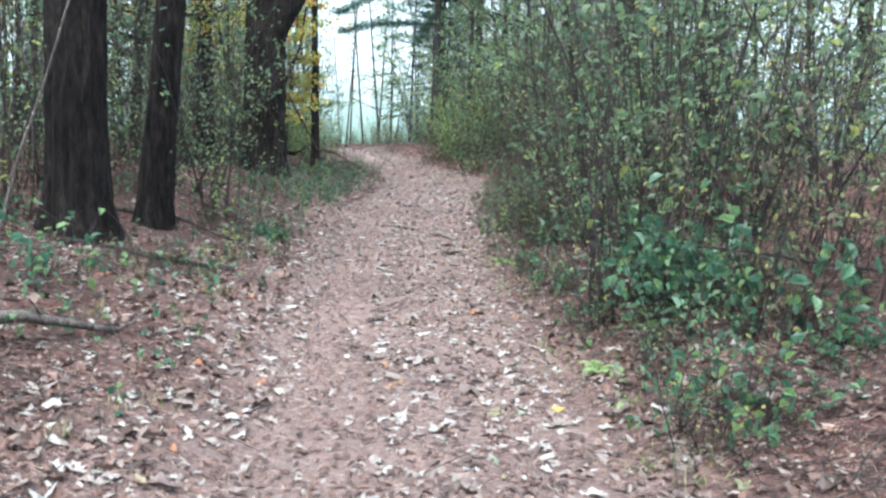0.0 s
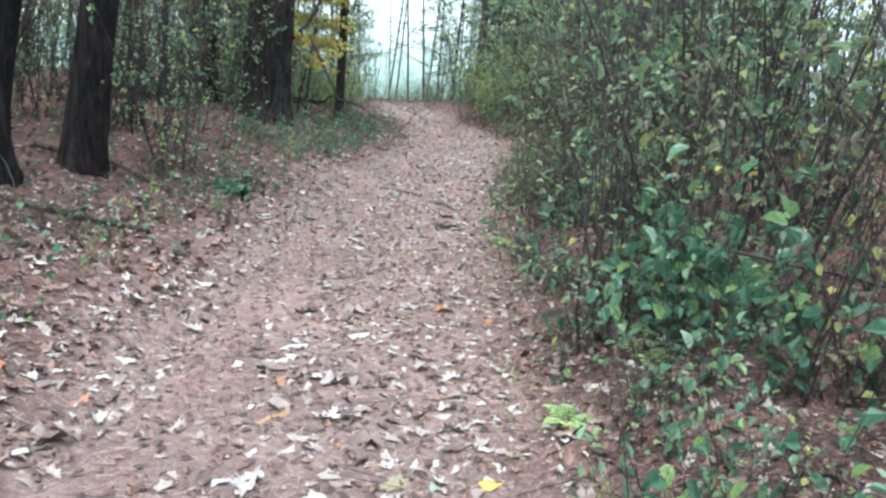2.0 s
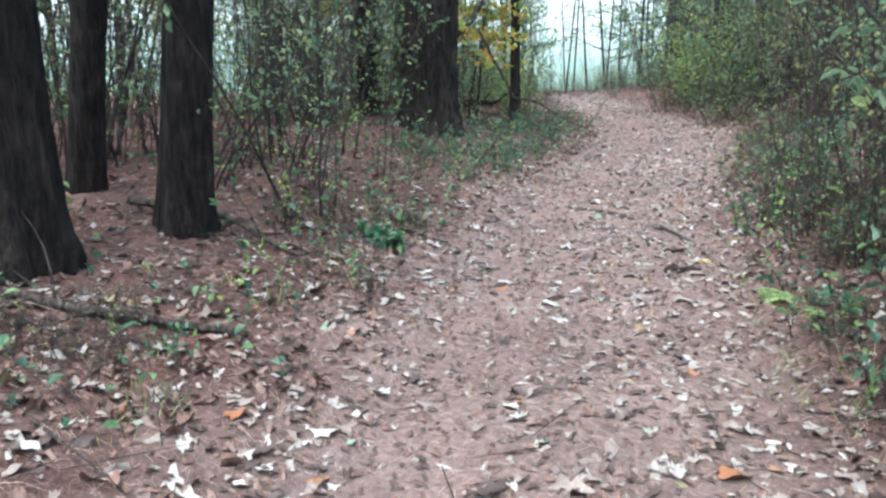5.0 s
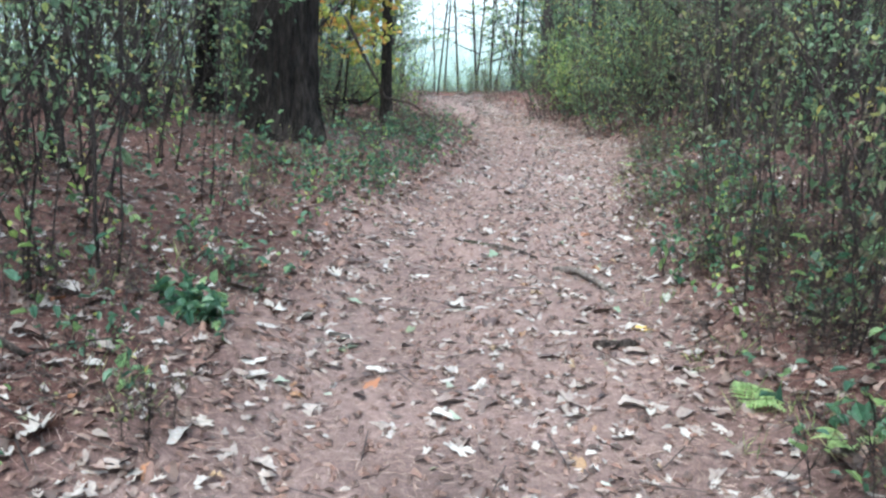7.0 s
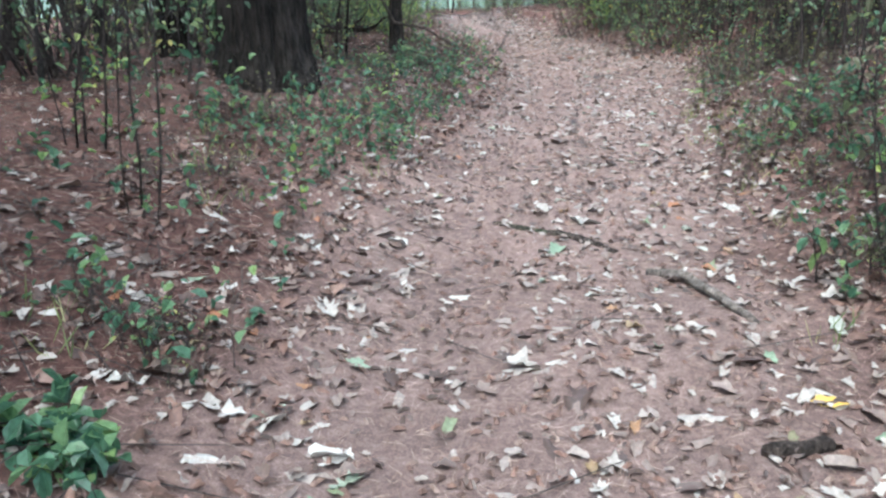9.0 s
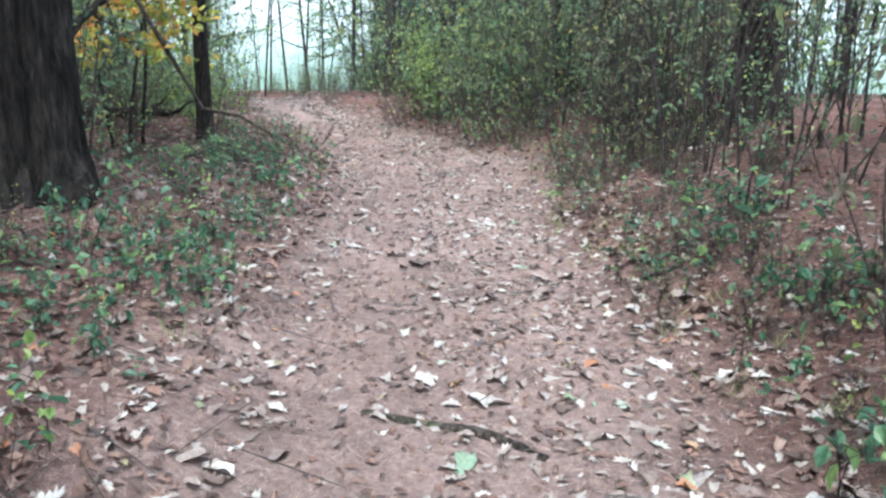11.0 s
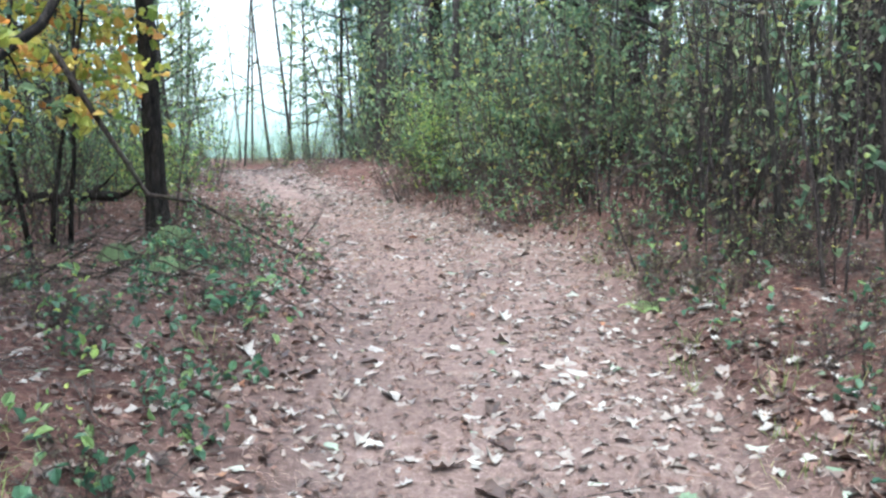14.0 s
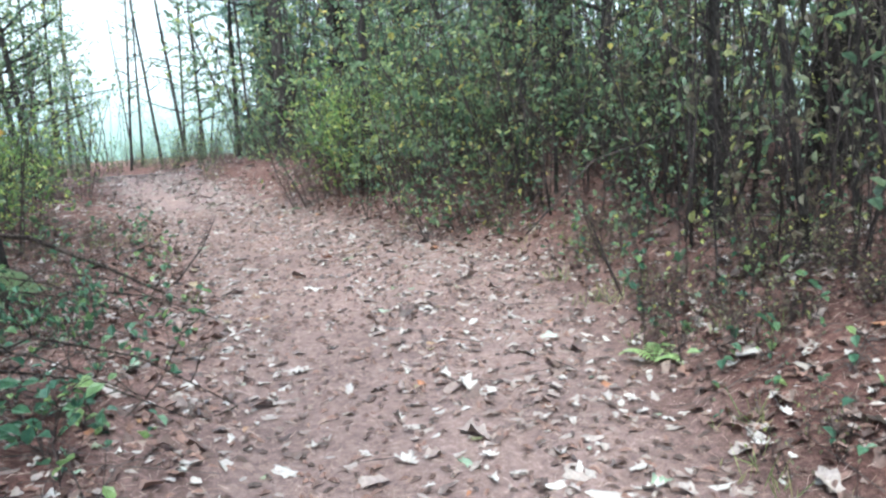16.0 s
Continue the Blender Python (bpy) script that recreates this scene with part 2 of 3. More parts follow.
# ---- mesh tools ----
class Build:
    def __init__(self, seed):
        self.v, self.f, self.r = [], [], random.Random(seed)

    def tube(self, pts, radii, sides=5, wobble=0.0, close=True):
        pts = [Vector(p) for p in pts]
        ring = None
        for i, (p, rad) in enumerate(zip(pts, radii)):
            d = (pts[min(i + 1, len(pts) - 1)] - pts[max(i - 1, 0)]).normalized()
            u = d.cross(Vector((0.31, 0.95, 0.07))).normalized()
            w = d.cross(u)
            s = len(self.v)
            for k in range(sides):
                a = 2 * math.pi * k / sides
                q = rad * (1 + (self.r.uniform(-wobble, wobble) if wobble else 0))
                self.v.append(tuple(p + u * (math.cos(a) * q) + w * (math.sin(a) * q)))
            if ring is not None:
                for k in range(sides):
                    self.f.append((ring + k, ring + (k + 1) % sides, s + (k + 1) % sides, s + k))
            elif close:
                self.f.append(tuple(s + k for k in range(sides))[::-1])
            ring = s
        if close:
            self.f.append(tuple(ring + k for k in range(sides)))

    def leaf(self, p, d, up, length, width, fold=0.25):
        p, d = Vector(p), Vector(d).normalized()
        s = d.cross(Vector(up))
        s = s.normalized() if s.length > 1e-4 else Vector((1, 0, 0))
        n = s.cross(d)
        b = len(self.v)
        m1, m2, up1 = p + d * length * 0.3, p + d * length * 0.7, n * fold * width
        for q in (p, m1 + s * width * 0.5 + up1, m2 + s * width * 0.4 + up1, p + d * length - n * 0.2 * width, m2 - s * width * 0.4 + up1, m1 - s * width * 0.5 + up1):
            self.v.append(tuple(q))
        self.f += [(b, b + 1, b + 2, b + 3), (b, b + 3, b + 4, b + 5)]

    def card(self, p, d, up, length, width):
        p, d = Vector(p), Vector(d).normalized()
        s = d.cross(Vector(up))
        s = s.normalized() if s.length > 1e-4 else Vector((1, 0, 0))
        b = len(self.v)
        m = p + d * length * 0.45 + s.cross(d) * width * 0.2
        for q in (p, m + s * width * 0.5, p + d * length, m - s * width * 0.5):
            self.v.append(tuple(q))
        self.f += [(b, b + 1, b + 2), (b, b + 2, b + 3)]

    def mesh(self, name, material, smooth_shade=True):
        return link_mesh(name, self.v, self.f, material, smooth_shade)


def rvec(r, up=0.0):
    return Vector((r.uniform(-1, 1), r.uniform(-1, 1), r.uniform(-1, 1) + up)).normalized()


# ---- trees ----
def trunk_path(r, height, lean, wander, n=14):
    pts, off = [], Vector((0, 0, 0))
    for i in range(n):
        t = i / (n - 1)
        off = off + Vector((r.uniform(-1, 1), r.uniform(-1, 1), 0)) * wander
        pts.append(Vector((lean[0] * t * height, lean[1] * t * height, t * height - 0.15)) + off * t)
    return pts


def trunk_mesh(b, pts, radius, flare, sides=28, top=0.45, furrow=0.05):
    """A tapered, furrowed trunk with root flare."""
    fine = []
    n = len(pts)
    steps = 80
    for i in range(steps):
        t = (i / (steps - 1)) ** 1.5 * (n - 1)
        k = min(int(t), n - 2)
        fine.append((pts[k].lerp(pts[k + 1], t - k), t / (n - 1)))
    ph = [b.r.uniform(0, 6.28) for _ in range(6)]
    plate = [b.r.uniform(-1, 1) for _ in range(sides)]
    ring = None
    for p, t in fine:
        z = p.z
        s = len(b.v)
        for k in range(sides):
            a = 2 * math.pi * k / sides
            rad = radius * (1 - (1 - top) * t)
            rad *= 1 + flare * math.exp(-max(z, 0) / 0.28) * (1 + 0.45 * math.sin(4 * a + ph[0]) + 0.25 * math.sin(7 * a + ph[1]))
            rad *= 1 + furrow * (math.sin(11 * a + ph[2] + 0.8 * math.sin(z * 1.7 + ph[4])) * 0.6 + (0.9 if k % 2 else -0.5) * math.sin(z * 2.3 + a * 5 + ph[3]) * 0.7 + plate[(k + int(2.0 * math.sin(z * 2.1 + ph[5]))) % sides] * 0.9 + b.r.uniform(-0.35, 0.35))
            b.v.append((p.x + rad * math.cos(a), p.y + rad * math.sin(a), p.z))
        if ring is not None:
            for k in range(sides):
                b.f.append((ring + k, ring + (k + 1) % sides, s + (k + 1) % sides, s + k))
        ring = s
    b.f.append(tuple(ring + k for k in range(sides)))


def limb(b, start, d, length, rad, sag=0.0, sides=5, n=6, crooked=0.18):
    p, pts = Vector(start), [Vector(start)]
    d = Vector(d).normalized()
    for i in range(n):
        d = (d + Vector((b.r.uniform(-1, 1), b.r.uniform(-1, 1), b.r.uniform(-1, 1) - sag)) * crooked).normalized()
        p = p + d * (length / n)
        pts.append(p.copy())
    b.tube(pts, [rad * (1 - 0.85 * i / n) for i in range(n + 1)], sides)
    return pts


def crown(b, wood, base, top, spread, count, leaf_len, leaf_wid, path, per=26, rise=0.35, needles=False):
    for i in range(count):
        t = (i + b.r.random()) / count
        z = base + (top - base) * t
        k = min(int(z / path[-1].z * (len(path) - 1)), len(path) - 2)
        at = path[k].copy()
        at.z = z
        a = b.r.uniform(0, 6.283)
        reach = spread * (1 - 0.55 * t) * b.r.uniform(0.5, 1.1)
        pts = limb(wood, at, (math.cos(a), math.sin(a), rise + b.r.uniform(-0.2, 0.2)), reach, 0.012 + 0.014 * reach, 0.0, 4, 5)
        for p, q in zip(pts[1:], pts[2:] + pts[-1:]):
            for _ in range(per):
                o = rvec(b.r) * b.r.uniform(0.05, 0.42)
                o.z *= 0.35 if needles else 0.6
                c = p.lerp(q, b.r.random()) + o
                d = rvec(b.r, -0.2 if not needles else 0.4)
                b.card(c, d, rvec(b.r, 1.5), leaf_len * b.r.uniform(0.6, 1.25), leaf_wid * b.r.uniform(0.6, 1.2))


def tree(x, y, radius, height, label, bark=None, leaves=None, lean=(0, 0), seed=1, flare=0.35, base=4.0, spread=2.2, limbs=16,
         leaf_len=0.12, leaf_wid=0.07, needles=False, furrow=0.05, sides=28, per=26, rise=0.35):
    root = new("tree")
    root.location = (x, y, zat(x, y))
    w, c, lim = Build(seed), Build(seed + 1), Build(seed + 2)
    path = trunk_path(w.r, height, lean, 0.012 * height / 6)
    trunk_mesh(w, path, radius, flare, sides, furrow=furrow)
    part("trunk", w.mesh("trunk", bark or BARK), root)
    if leaves:
        crown(c, lim, base, height, spread, limbs, leaf_len, leaf_wid, path, per=per, needles=needles, rise=rise)
        tagged(part("branchwork", lim.mesh("branchwork", bark or BARK), root), kind="stuff")
        tagged(part("crown", c.mesh("crown", leaves, False), root), kind="stuff")
    return tagged(root, label, "tree")


big = tree(-2.75, 13.9, 0.385, 13, "massive dark furrowed trunk with flared roots on the bank", BARK, GREEN, (0.025, 0.02), 11, 0.28, 6.5, 4.0, 26, furrow=0.05, sides=96)
fk = Build(77)
fk.tube([(0.1, 0.0, 2.0), (0.27, 0.0, 2.6), (0.55, 0.05, 3.1), (0.85, 0.1, 3.7), (1.15, 0.1, 5.0), (1.4, 0.2, 7)], [0.2, 0.22, 0.21, 0.19, 0.16, 0.1], 20, 0.06)
part("limb", fk.mesh("limb", BARK), big, "stout forking limb")
tree(-2.58, 20.2, 0.115, 9, "slim dark leaning trunk at the path's bend", BARK, GOLD, (-0.012, 0.05), 21, 0.3, 5.5, 2.0, 12, 0.12, 0.09)
tree(-3.0, 6.75, 0.26, 13, "broad reddish-brown pine trunk with dead twigs", BARK_RED, PINE, (0.03, 0.01), 31, 0.3, 6.0, 3.0, 18, 0.16, 0.012, True, sides=44, per=60)
tree(-2.75, 7.95, 0.165, 12, "straight dark pine trunk", BARK_RED, PINE, (0.1, 0.02), 41, 0.3, 6.0, 2.4, 14, 0.16, 0.012, True, per=60)
tree(-3.75, 8.2, 0.12, 12, "slim pine trunk among other pines", BARK_RED, PINE, (0.15, 0.02), 51, 0.25, 6, 2.0, 12, 0.16, 0.012, True, per=60)
tree(5.15, 18.5, 0.35, 14, "thick dark trunk in the undergrowth", BARK, GREEN, (-0.01, 0.0), 61, 0.3, 5.5, 3.4, 24)
tree(-4.15, 15.2, 0.17, 11, "dark trunk near the massive tree", BARK, GREEN, (0.01, 0.0), 71, 0.3, 4.5, 2.4, 16)

# ---- the wood behind: slim trees of a few builds, copied ----
def wood_tree(seed, kind):
    if kind == "pine":
        return tree(0, 0, 0.15, 14, "tall pine with bluish-green boughs", BARK_RED, PINE, (0.01, 0), seed, 0.2, 3.4, 3.0, 24, 0.2, 0.035, True, sides=12, per=60, rise=0.0)
    if kind == "gold":
        return tree(0, 0, 0.07, 7.5, "slim young tree with yellowing leaves", BARK_GREY, GOLD, (0.03, 0.02), seed, 0.2, 1.8, 1.7, 22, 0.10, 0.075, sides=8, per=24)
    if kind == "bare":
        return tree(0, 0, 0.08, 11, "slim nearly bare grey trunk", BARK_GREY, BROWNISH, (0.02, -0.01), seed, 0.2, 3.0, 1.6, 20, 0.08, 0.05, sides=10, per=10)
    return tree(0, 0, 0.075, 10, "slender forest tree with green leaves", BARK_GREY, GREEN, (0.015, 0.01), seed, 0.2, 1.6, 2.4, 34, 0.10, 0.065, sides=10, per=20)


rw = random.Random(9)
MODELS = {k: [wood_tree(100 + 10 * i + j, k) for j in range(2)] for i, k in enumerate(("green", "bare", "pine", "gold"))}
SPOTS = []
used = set()


def clear_of_path(x, y, gap):
    return x < np.interp(y, YN, XL) - gap or x > np.interp(y, YN, XR) + gap


def plant(models, x, y, scale, turn, tilt=(0, 0)):
    ob = rw.choice(models)
    m = Matrix.Translation((x, y, zat(x, y))) @ pose(0, 0, 0, tilt[0], tilt[1], turn).to_4x4() @ Matrix.Diagonal((scale, scale, scale * rw.uniform(0.9, 1.15), 1))
    if ob.name in used:
        return copy_thing(ob, m)
    used.add(ob.name)
    ob.matrix_basis = m
    return ob


def in_gap(x, y):
    # the bright opening over the path, where only thin trunks stand
    return y > 27 and -0.23 * (y - 10) - 1.0 < x + 0.7 < 0.03 * (y - 10)


def scatter_wood(n, x0, x1, y0, y1, kinds, gap, apart):
    tries = 0
    while n and tries < 4000:
        tries += 1
        x, y = rw.uniform(x0, x1), rw.uniform(y0, y1)
        if not clear_of_path(x, y, gap) or in_gap(x, y) or any((x - a) ** 2 + (y - c) ** 2 < apart ** 2 for a, c in SPOTS):
            continue
        SPOTS.append((x, y))
        plant(MODELS[rw.choice(kinds)], x, y, rw.uniform(0.75, 1.25), rw.uniform(0, 360), (rw.uniform(-3, 3), rw.uniform(-3, 3)))
        n -= 1


SPOTS += [(-2.5, 13.5), (-2.58, 20.2), (-3.0, 6.75), (-2.75, 7.95), (-3.75, 8.2), (5.15, 18.5)]
plant(MODELS["pine"], 1.4, 40.0, 1.15, 20)
plant(MODELS["pine"], 5.9, 26.0, 1.0, 200)
plant(MODELS["green"], 3.3, 22.0, 0.9, 50)
plant(MODELS["bare"], 1.9, 25.5, 1.0, 90)
plant(MODELS["bare"], -0.1, 33.0, 0.7, 10)
for tx, ty in [(-7.2, 33), (-8.6, 36), (-6.6, 29), (1.6, 36), (2.6, 33), (3.4, 29.5), (-5.6, 26)]:
    plant(MODELS["green"], tx, ty, rw.uniform(0.8, 1.1), rw.uniform(0, 360))
for k in range(14):
    fy = rw.uniform(38, 78)
    fx = -0.7 + (fy - 10) * rw.uniform(-0.24, 0.03)
    if clear_of_path(fx, fy, 0.5):
        plant(MODELS["bare"], fx, fy, rw.uniform(0.5, 1.2), rw.uniform(0, 360), (rw.uniform(-8, 8), rw.uniform(-8, 8)))
for gx, gy, gs in [(-2.9, 45, 1.2), (-4.1, 50, 0.8), (-6.8, 52, 1.3), (-8.4, 47, 1.0), (-3.4, 39, 0.6)]:
    plant(MODELS["bare"], gx, gy, gs, rw.uniform(0, 360), (rw.uniform(-8, 8), rw.uniform(-8, 8)))
for gx, gy, gs in [(-3.7, 27.5, 0.75), (-4.7, 31.0, 0.9), (-5.4, 38.0, 0.8), (-7.6, 46.0, 1.0), (-1.2, 44.0, 0.9), (-2.6, 58.0, 1.1)]:
    plant(MODELS["green"], gx, gy, gs, rw.uniform(0, 360), (rw.uniform(-5, 5), rw.uniform(-5, 5)))
for px0, px1, py0, py1, count in [(2.9, 5.4, 15, 24, 14), (2.6, 4.8, 8, 14, 9), (-5.2, -3.2, 9, 17, 12)]:
    for k in range(count):
        plant(MODELS["bare"], rw.uniform(px0, px1), rw.uniform(py0, py1), rw.uniform(0.32, 0.5), rw.uniform(0, 360), (rw.uniform(-9, 9), rw.uniform(-9, 9)))
scatter_wood(32, -14, -4.6, 8, 30, ("green", "bare", "bare", "gold", "pine"), 2.6, 1.2)
scatter_wood(16, -22, -5, 26, 48, ("green", "bare", "pine"), 2.0, 1.6)
scatter_wood(17, 3.6, 14, 6, 32, ("green", "bare", "green", "green", "green", "pine"), 2.2, 1.2)
scatter_wood(30, 0, 22, 27, 56, ("green", "green", "green", "bare", "pine"), 1.5, 1.6)
scatter_wood(14, -30, 30, 56, 80, ("green", "pine"), 1.5, 2.5)
scatter_wood(12, -14, 14, -14, -3, ("green", "pine", "bare"), 2.5, 2.0)


# ---- the pine that leans its boughs over the opening ----
def bough_pine(x, y):
    root = new("pine")
    root.location = (x, y, zat(x, y))
    w, c = Build(460), Build(461)
    trunk_mesh(w, trunk_path(w.r, 15, (0.005, 0), 0.02), 0.17, 0.2, 14)
    part("trunk", w.mesh("trunk", BARK_GREY), root)
    for k in range(20):
        z = 4.8 + 0.42 * k
        a = math.pi + (w.r.uniform(-0.5, 0.5) if k % 2 == 0 else w.r.uniform(1.2, 5))
        lb = Build(470 + k)
        pts = limb(lb, (0, 0, z), (math.cos(a), math.sin(a), 0.12), 4.2 - 0.1 * k, 0.045, 0.25, 5, 7, 0.12)
        part("bough", lb.mesh("bough", BARK_GREY), root)
        for p, q in zip(pts[1:], pts[2:] + pts[-1:]):
            for _ in range(240):
                o = rvec(c.r) * c.r.uniform(0.05, 0.5)
                o.z *= 0.3
                c.card(p.lerp(q, c.r.random()) + o, rvec(c.r, 0.3), rvec(c.r, 1.0), c.r.uniform(0.12, 0.24), 0.03)
    tagged(part("needles", c.mesh("needles", PINE, False), root), kind="stuff")
    tagged(root, "pine with drooping blue-green boughs over the path", "tree")


bough_pine(0.9, 30.5)


# ---- undergrowth ----
def shrub(seed, height, stems, leaves, leaf_mat, leaf_size, spread, label, wood=None, leafy=0.1, category="shrub", twigs=(2, 2, 3), thick=1.0):
    root = new("shrub" if category == "shrub" else "low_plant")
    c = Build(seed + 500)
    r = c.r
    tips = []
    for i in range(stems):
        w = Build(seed * 31 + i)
        a = r.uniform(0, 6.283)
        h = height * r.uniform(0.55, 1.1)
        start = Vector((math.cos(a), math.sin(a), 0)) * r.uniform(0.02, spread * 0.5)
        start.z = -0.12
        pts = limb(w, start, (math.cos(a) * spread * 0.35 + r.uniform(-0.25, 0.25), math.sin(a) * spread * 0.35 + r.uniform(-0.25, 0.25), 1.3), h, r.uniform(0.003, 0.008) * (0.7 + 0.3 * height) * thick, 0.0, 4, 9, 0.12)
        for k in range(1, len(pts)):
            for _ in range(r.choice(twigs)):
                d = rvec(r, 0.35)
                tw = limb(w, pts[k - 1].lerp(pts[k], r.random()), d, r.uniform(0.15, 0.5) * min(1, 0.4 + height / 3), 0.003, 0.0, 3, 2, 0.3)
                tips += [p for p in tw[1:] if p.z > height * leafy * r.random()]
        part("stem", w.mesh("stem", wood or TWIG), root)
    for _ in range(leaves):
        p = r.choice(tips) + rvec(r) * 0.04
        s = leaf_size * r.uniform(0.45, 1.25)
        c.leaf(p, rvec(r, -0.1), rvec(r, 1.6), s, s * 0.6)
    tagged(part("foliage", c.mesh("foliage", leaf_mat, False), root), kind="stuff")
    return tagged(root, label, category)


SH = {
    "tall": [shrub(200 + i, 3.9, 6, 300, GREEN, 0.085, 0.6, "tall thin-stemmed shrub with sparse green leaves") for i in range(3)],
    "twiggy": [shrub(220 + i, 1.9, 8, 210, BROWNISH if i else GREEN, 0.06, 0.9, "twiggy brown shrub with few autumn leaves", twigs=(1, 2, 2)) for i in range(3)],
    "bushy": [shrub(240 + i, 1.8, 9, 430, GREEN, 0.068, 0.9, "bushy shrub with yellow-green leaves") for i in range(2)],
    "bare": [shrub(260 + i, 3.9, 4, 85, GREEN, 0.075, 0.5, "spindly sapling stems carrying only a few leaves", twigs=(1, 1, 2), thick=1.1) for i in range(3)],
    "broad": [shrub(320 + i, 0.85, 6, 95, TEAL, 0.105, 0.8, "leafy plant with broad rounded green leaves", None, 0.0, "plant", (1, 2)) for i in range(2)],
    "bright": [shrub(340 + i, 1.9, 9, 520, LIME, 0.07, 1.0, "bush with bright yellow-green leaves") for i in range(2)],
    "stalk": [shrub(360 + i, 0.6, 3, 13, LIME if i == 2 else TEAL, 0.08, 0.5, "thin dark seedling stalks with a few broad leaves", None, 0.2, "plant", (0, 1, 1)) for i in range(3)],
    "low": [shrub(280 + i, 0.4, 6, 46, TEAL, 0.085, 0.7, "low green leafy plant on the forest floor", None, 0.1, "plant", (1, 2)) for i in range(3)],
    "dry": [shrub(300 + i, 0.55, 10, 120, BROWNISH, 0.045, 1.0, "low tangle of dry brown twigs", None, 0.0, twigs=(3, 3)) for i in range(2)],
}
FAR = {}


def arrays(ob):
    me = ob.data
    co = np.empty(len(me.vertices) * 3)
    me.vertices.foreach_get("co", co)
    return co.reshape(-1, 3), [tuple(q.vertices) for q in me.polygons], me.materials[0]


SHAPE_OF = {k: [[arrays(o) for o in root.children] for root in roots] for k, roots in SH.items()}


def far_thicket(n, kinds, x0, x1, y0, y1, gap, s0=0.9, s1=1.4):
    """Undergrowth that nobody could count, gathered by material."""
    tries = 0
    while n and tries < 6000:
        tries += 1
        x, y = rw.uniform(x0, x1), rw.uniform(y0, y1)
        if not clear_of_path(x, y, gap):
            continue
        s = rw.uniform(s0, s1) * (0.45 if in_gap(x, y) else 1)
        m = np.array((Matrix.Translation((x, y, zat(x, y))) @ pose(0, 0, 0, rw.uniform(-8, 8), rw.uniform(-8, 8), rw.uniform(0, 360)) @ Matrix.Scale(s, 4)))
        for co, faces, mat in rw.choice(SHAPE_OF[rw.choice(kinds)]):
            vs, fs, count = FAR.setdefault(mat.name, ([], [], [0]))
            vs.append(co @ m[:3, :3].T + m[:3, 3])
            fs += [tuple(i + count[0] for i in f) for f in faces]
            count[0] += len(co)
        n -= 1


def link_far():
    for name, (vs, fs, _) in FAR.items():
        wood = name == "twig_bark"
        me = link_mesh("far_twigs" if wood else "far_foliage", np.concatenate(vs).tolist(), fs, bpy.data.materials[name], False)
        tagged(new(me.name, me), "distant tangle of thin grey-brown stems" if wood else "distant mass of green and yellowing leaves", "undergrowth", kind="stuff")


def thicket(n, kinds, x0, x1, y0, y1, gap, s0=0.8, s1=1.2, lean=8):
    tries = 0
    while n and tries < 6000:
        tries += 1
        x, y = rw.uniform(x0, x1), rw.uniform(y0, y1)
        if not clear_of_path(x, y, gap):
            continue
        if x < -1 and (x + 2.75) ** 2 + (y - 13.9) ** 2 < 0.7:
            continue
        if any((x - a) ** 2 + (y - c) ** 2 < 0.3 for a, c in SPOTS[:6]):
            continue
        kind = rw.choice(kinds)
        if (-3.7 < x < -1.0 and 10.6 < y < 13.9 or -3.0 < x < -1.8 and 5 < y < 8) and kind not in ("low", "dry", "broad", "stalk"):
            continue
        plant(SH[kind], x, y, rw.uniform(s0, s1), rw.uniform(0, 360), (rw.uniform(-lean, lean), rw.uniform(-lean, lean)))
        n -= 1


# one side: a dense wall of stems and leaves
thicket(28, ("tall", "bare", "twiggy", "bare", "bare"), 1.5, 4.0, 4.4, 10, 0.85)
thicket(16, ("twiggy", "bare", "dry"), 1.4, 2.3, 5.2, 11, 0.45, 0.6, 0.9)
thicket(14, ("twiggy", "dry"), 1.7, 4, 16, 21, 0.5, 0.6, 1.0)
thicket(28, ("tall", "bare", "bare", "twiggy", "bare"), 1.9, 4.8, 8, 14, 1.15)
thicket(18, ("dry", "dry", "twiggy"), 1.9, 4.4, 13.5, 18.5, 0.3, 0.55, 1.0)
thicket(14, ("bare",), 2.4, 5.2, 14, 19, 0.9)
far_thicket(26, ("twiggy", "bushy", "twiggy", "tall"), -0.5, 4.5, 19.8, 25, 0.15, 0.6, 1.0)
thicket(24, ("dry", "dry", "low"), 1.1, 2.8, 7.5, 14, 0.12, 0.7, 1.2)
thicket(34, ("stalk",), 1.2, 4.4, 7, 21, 0.2, 0.5, 1.05)
thicket(20, ("bare",), 2.2, 7, 15, 26, 0.9, 0.9, 1.4, 8)
far_thicket(40, ("tall", "twiggy", "bushy", "tall"), 0.5, 5, 19, 28, 0.35)
far_thicket(16, ("twiggy", "bushy", "dry"), -2, 2.2, 23, 33, 0.12, 0.6, 1.0)
far_thicket(16, ("twiggy", "bushy", "dry"), -6.5, -1.4, 22, 33, 0.1, 0.5, 0.85)
far_thicket(64, ("tall", "bushy", "tall"), 3.8, 11, 4, 30, 1.5, 1.0, 1.6)
far_thicket(50, ("tall", "bushy", "twiggy", "tall"), -3, 10, 27, 46, 0.3, 1.0, 1.9)
far_thicket(50, ("tall", "bushy"), 0.5, 16, 30, 48, 0.5, 2.0, 2.9)
far_thicket(26, ("tall", "bare"), -13, 0, 38, 56, 0.3, 2.6, 4.0)
far_thicket(13, ("tall", "bright", "tall"), -4.8, -2.6, 21.5, 27, 0.3, 0.65, 1.0)
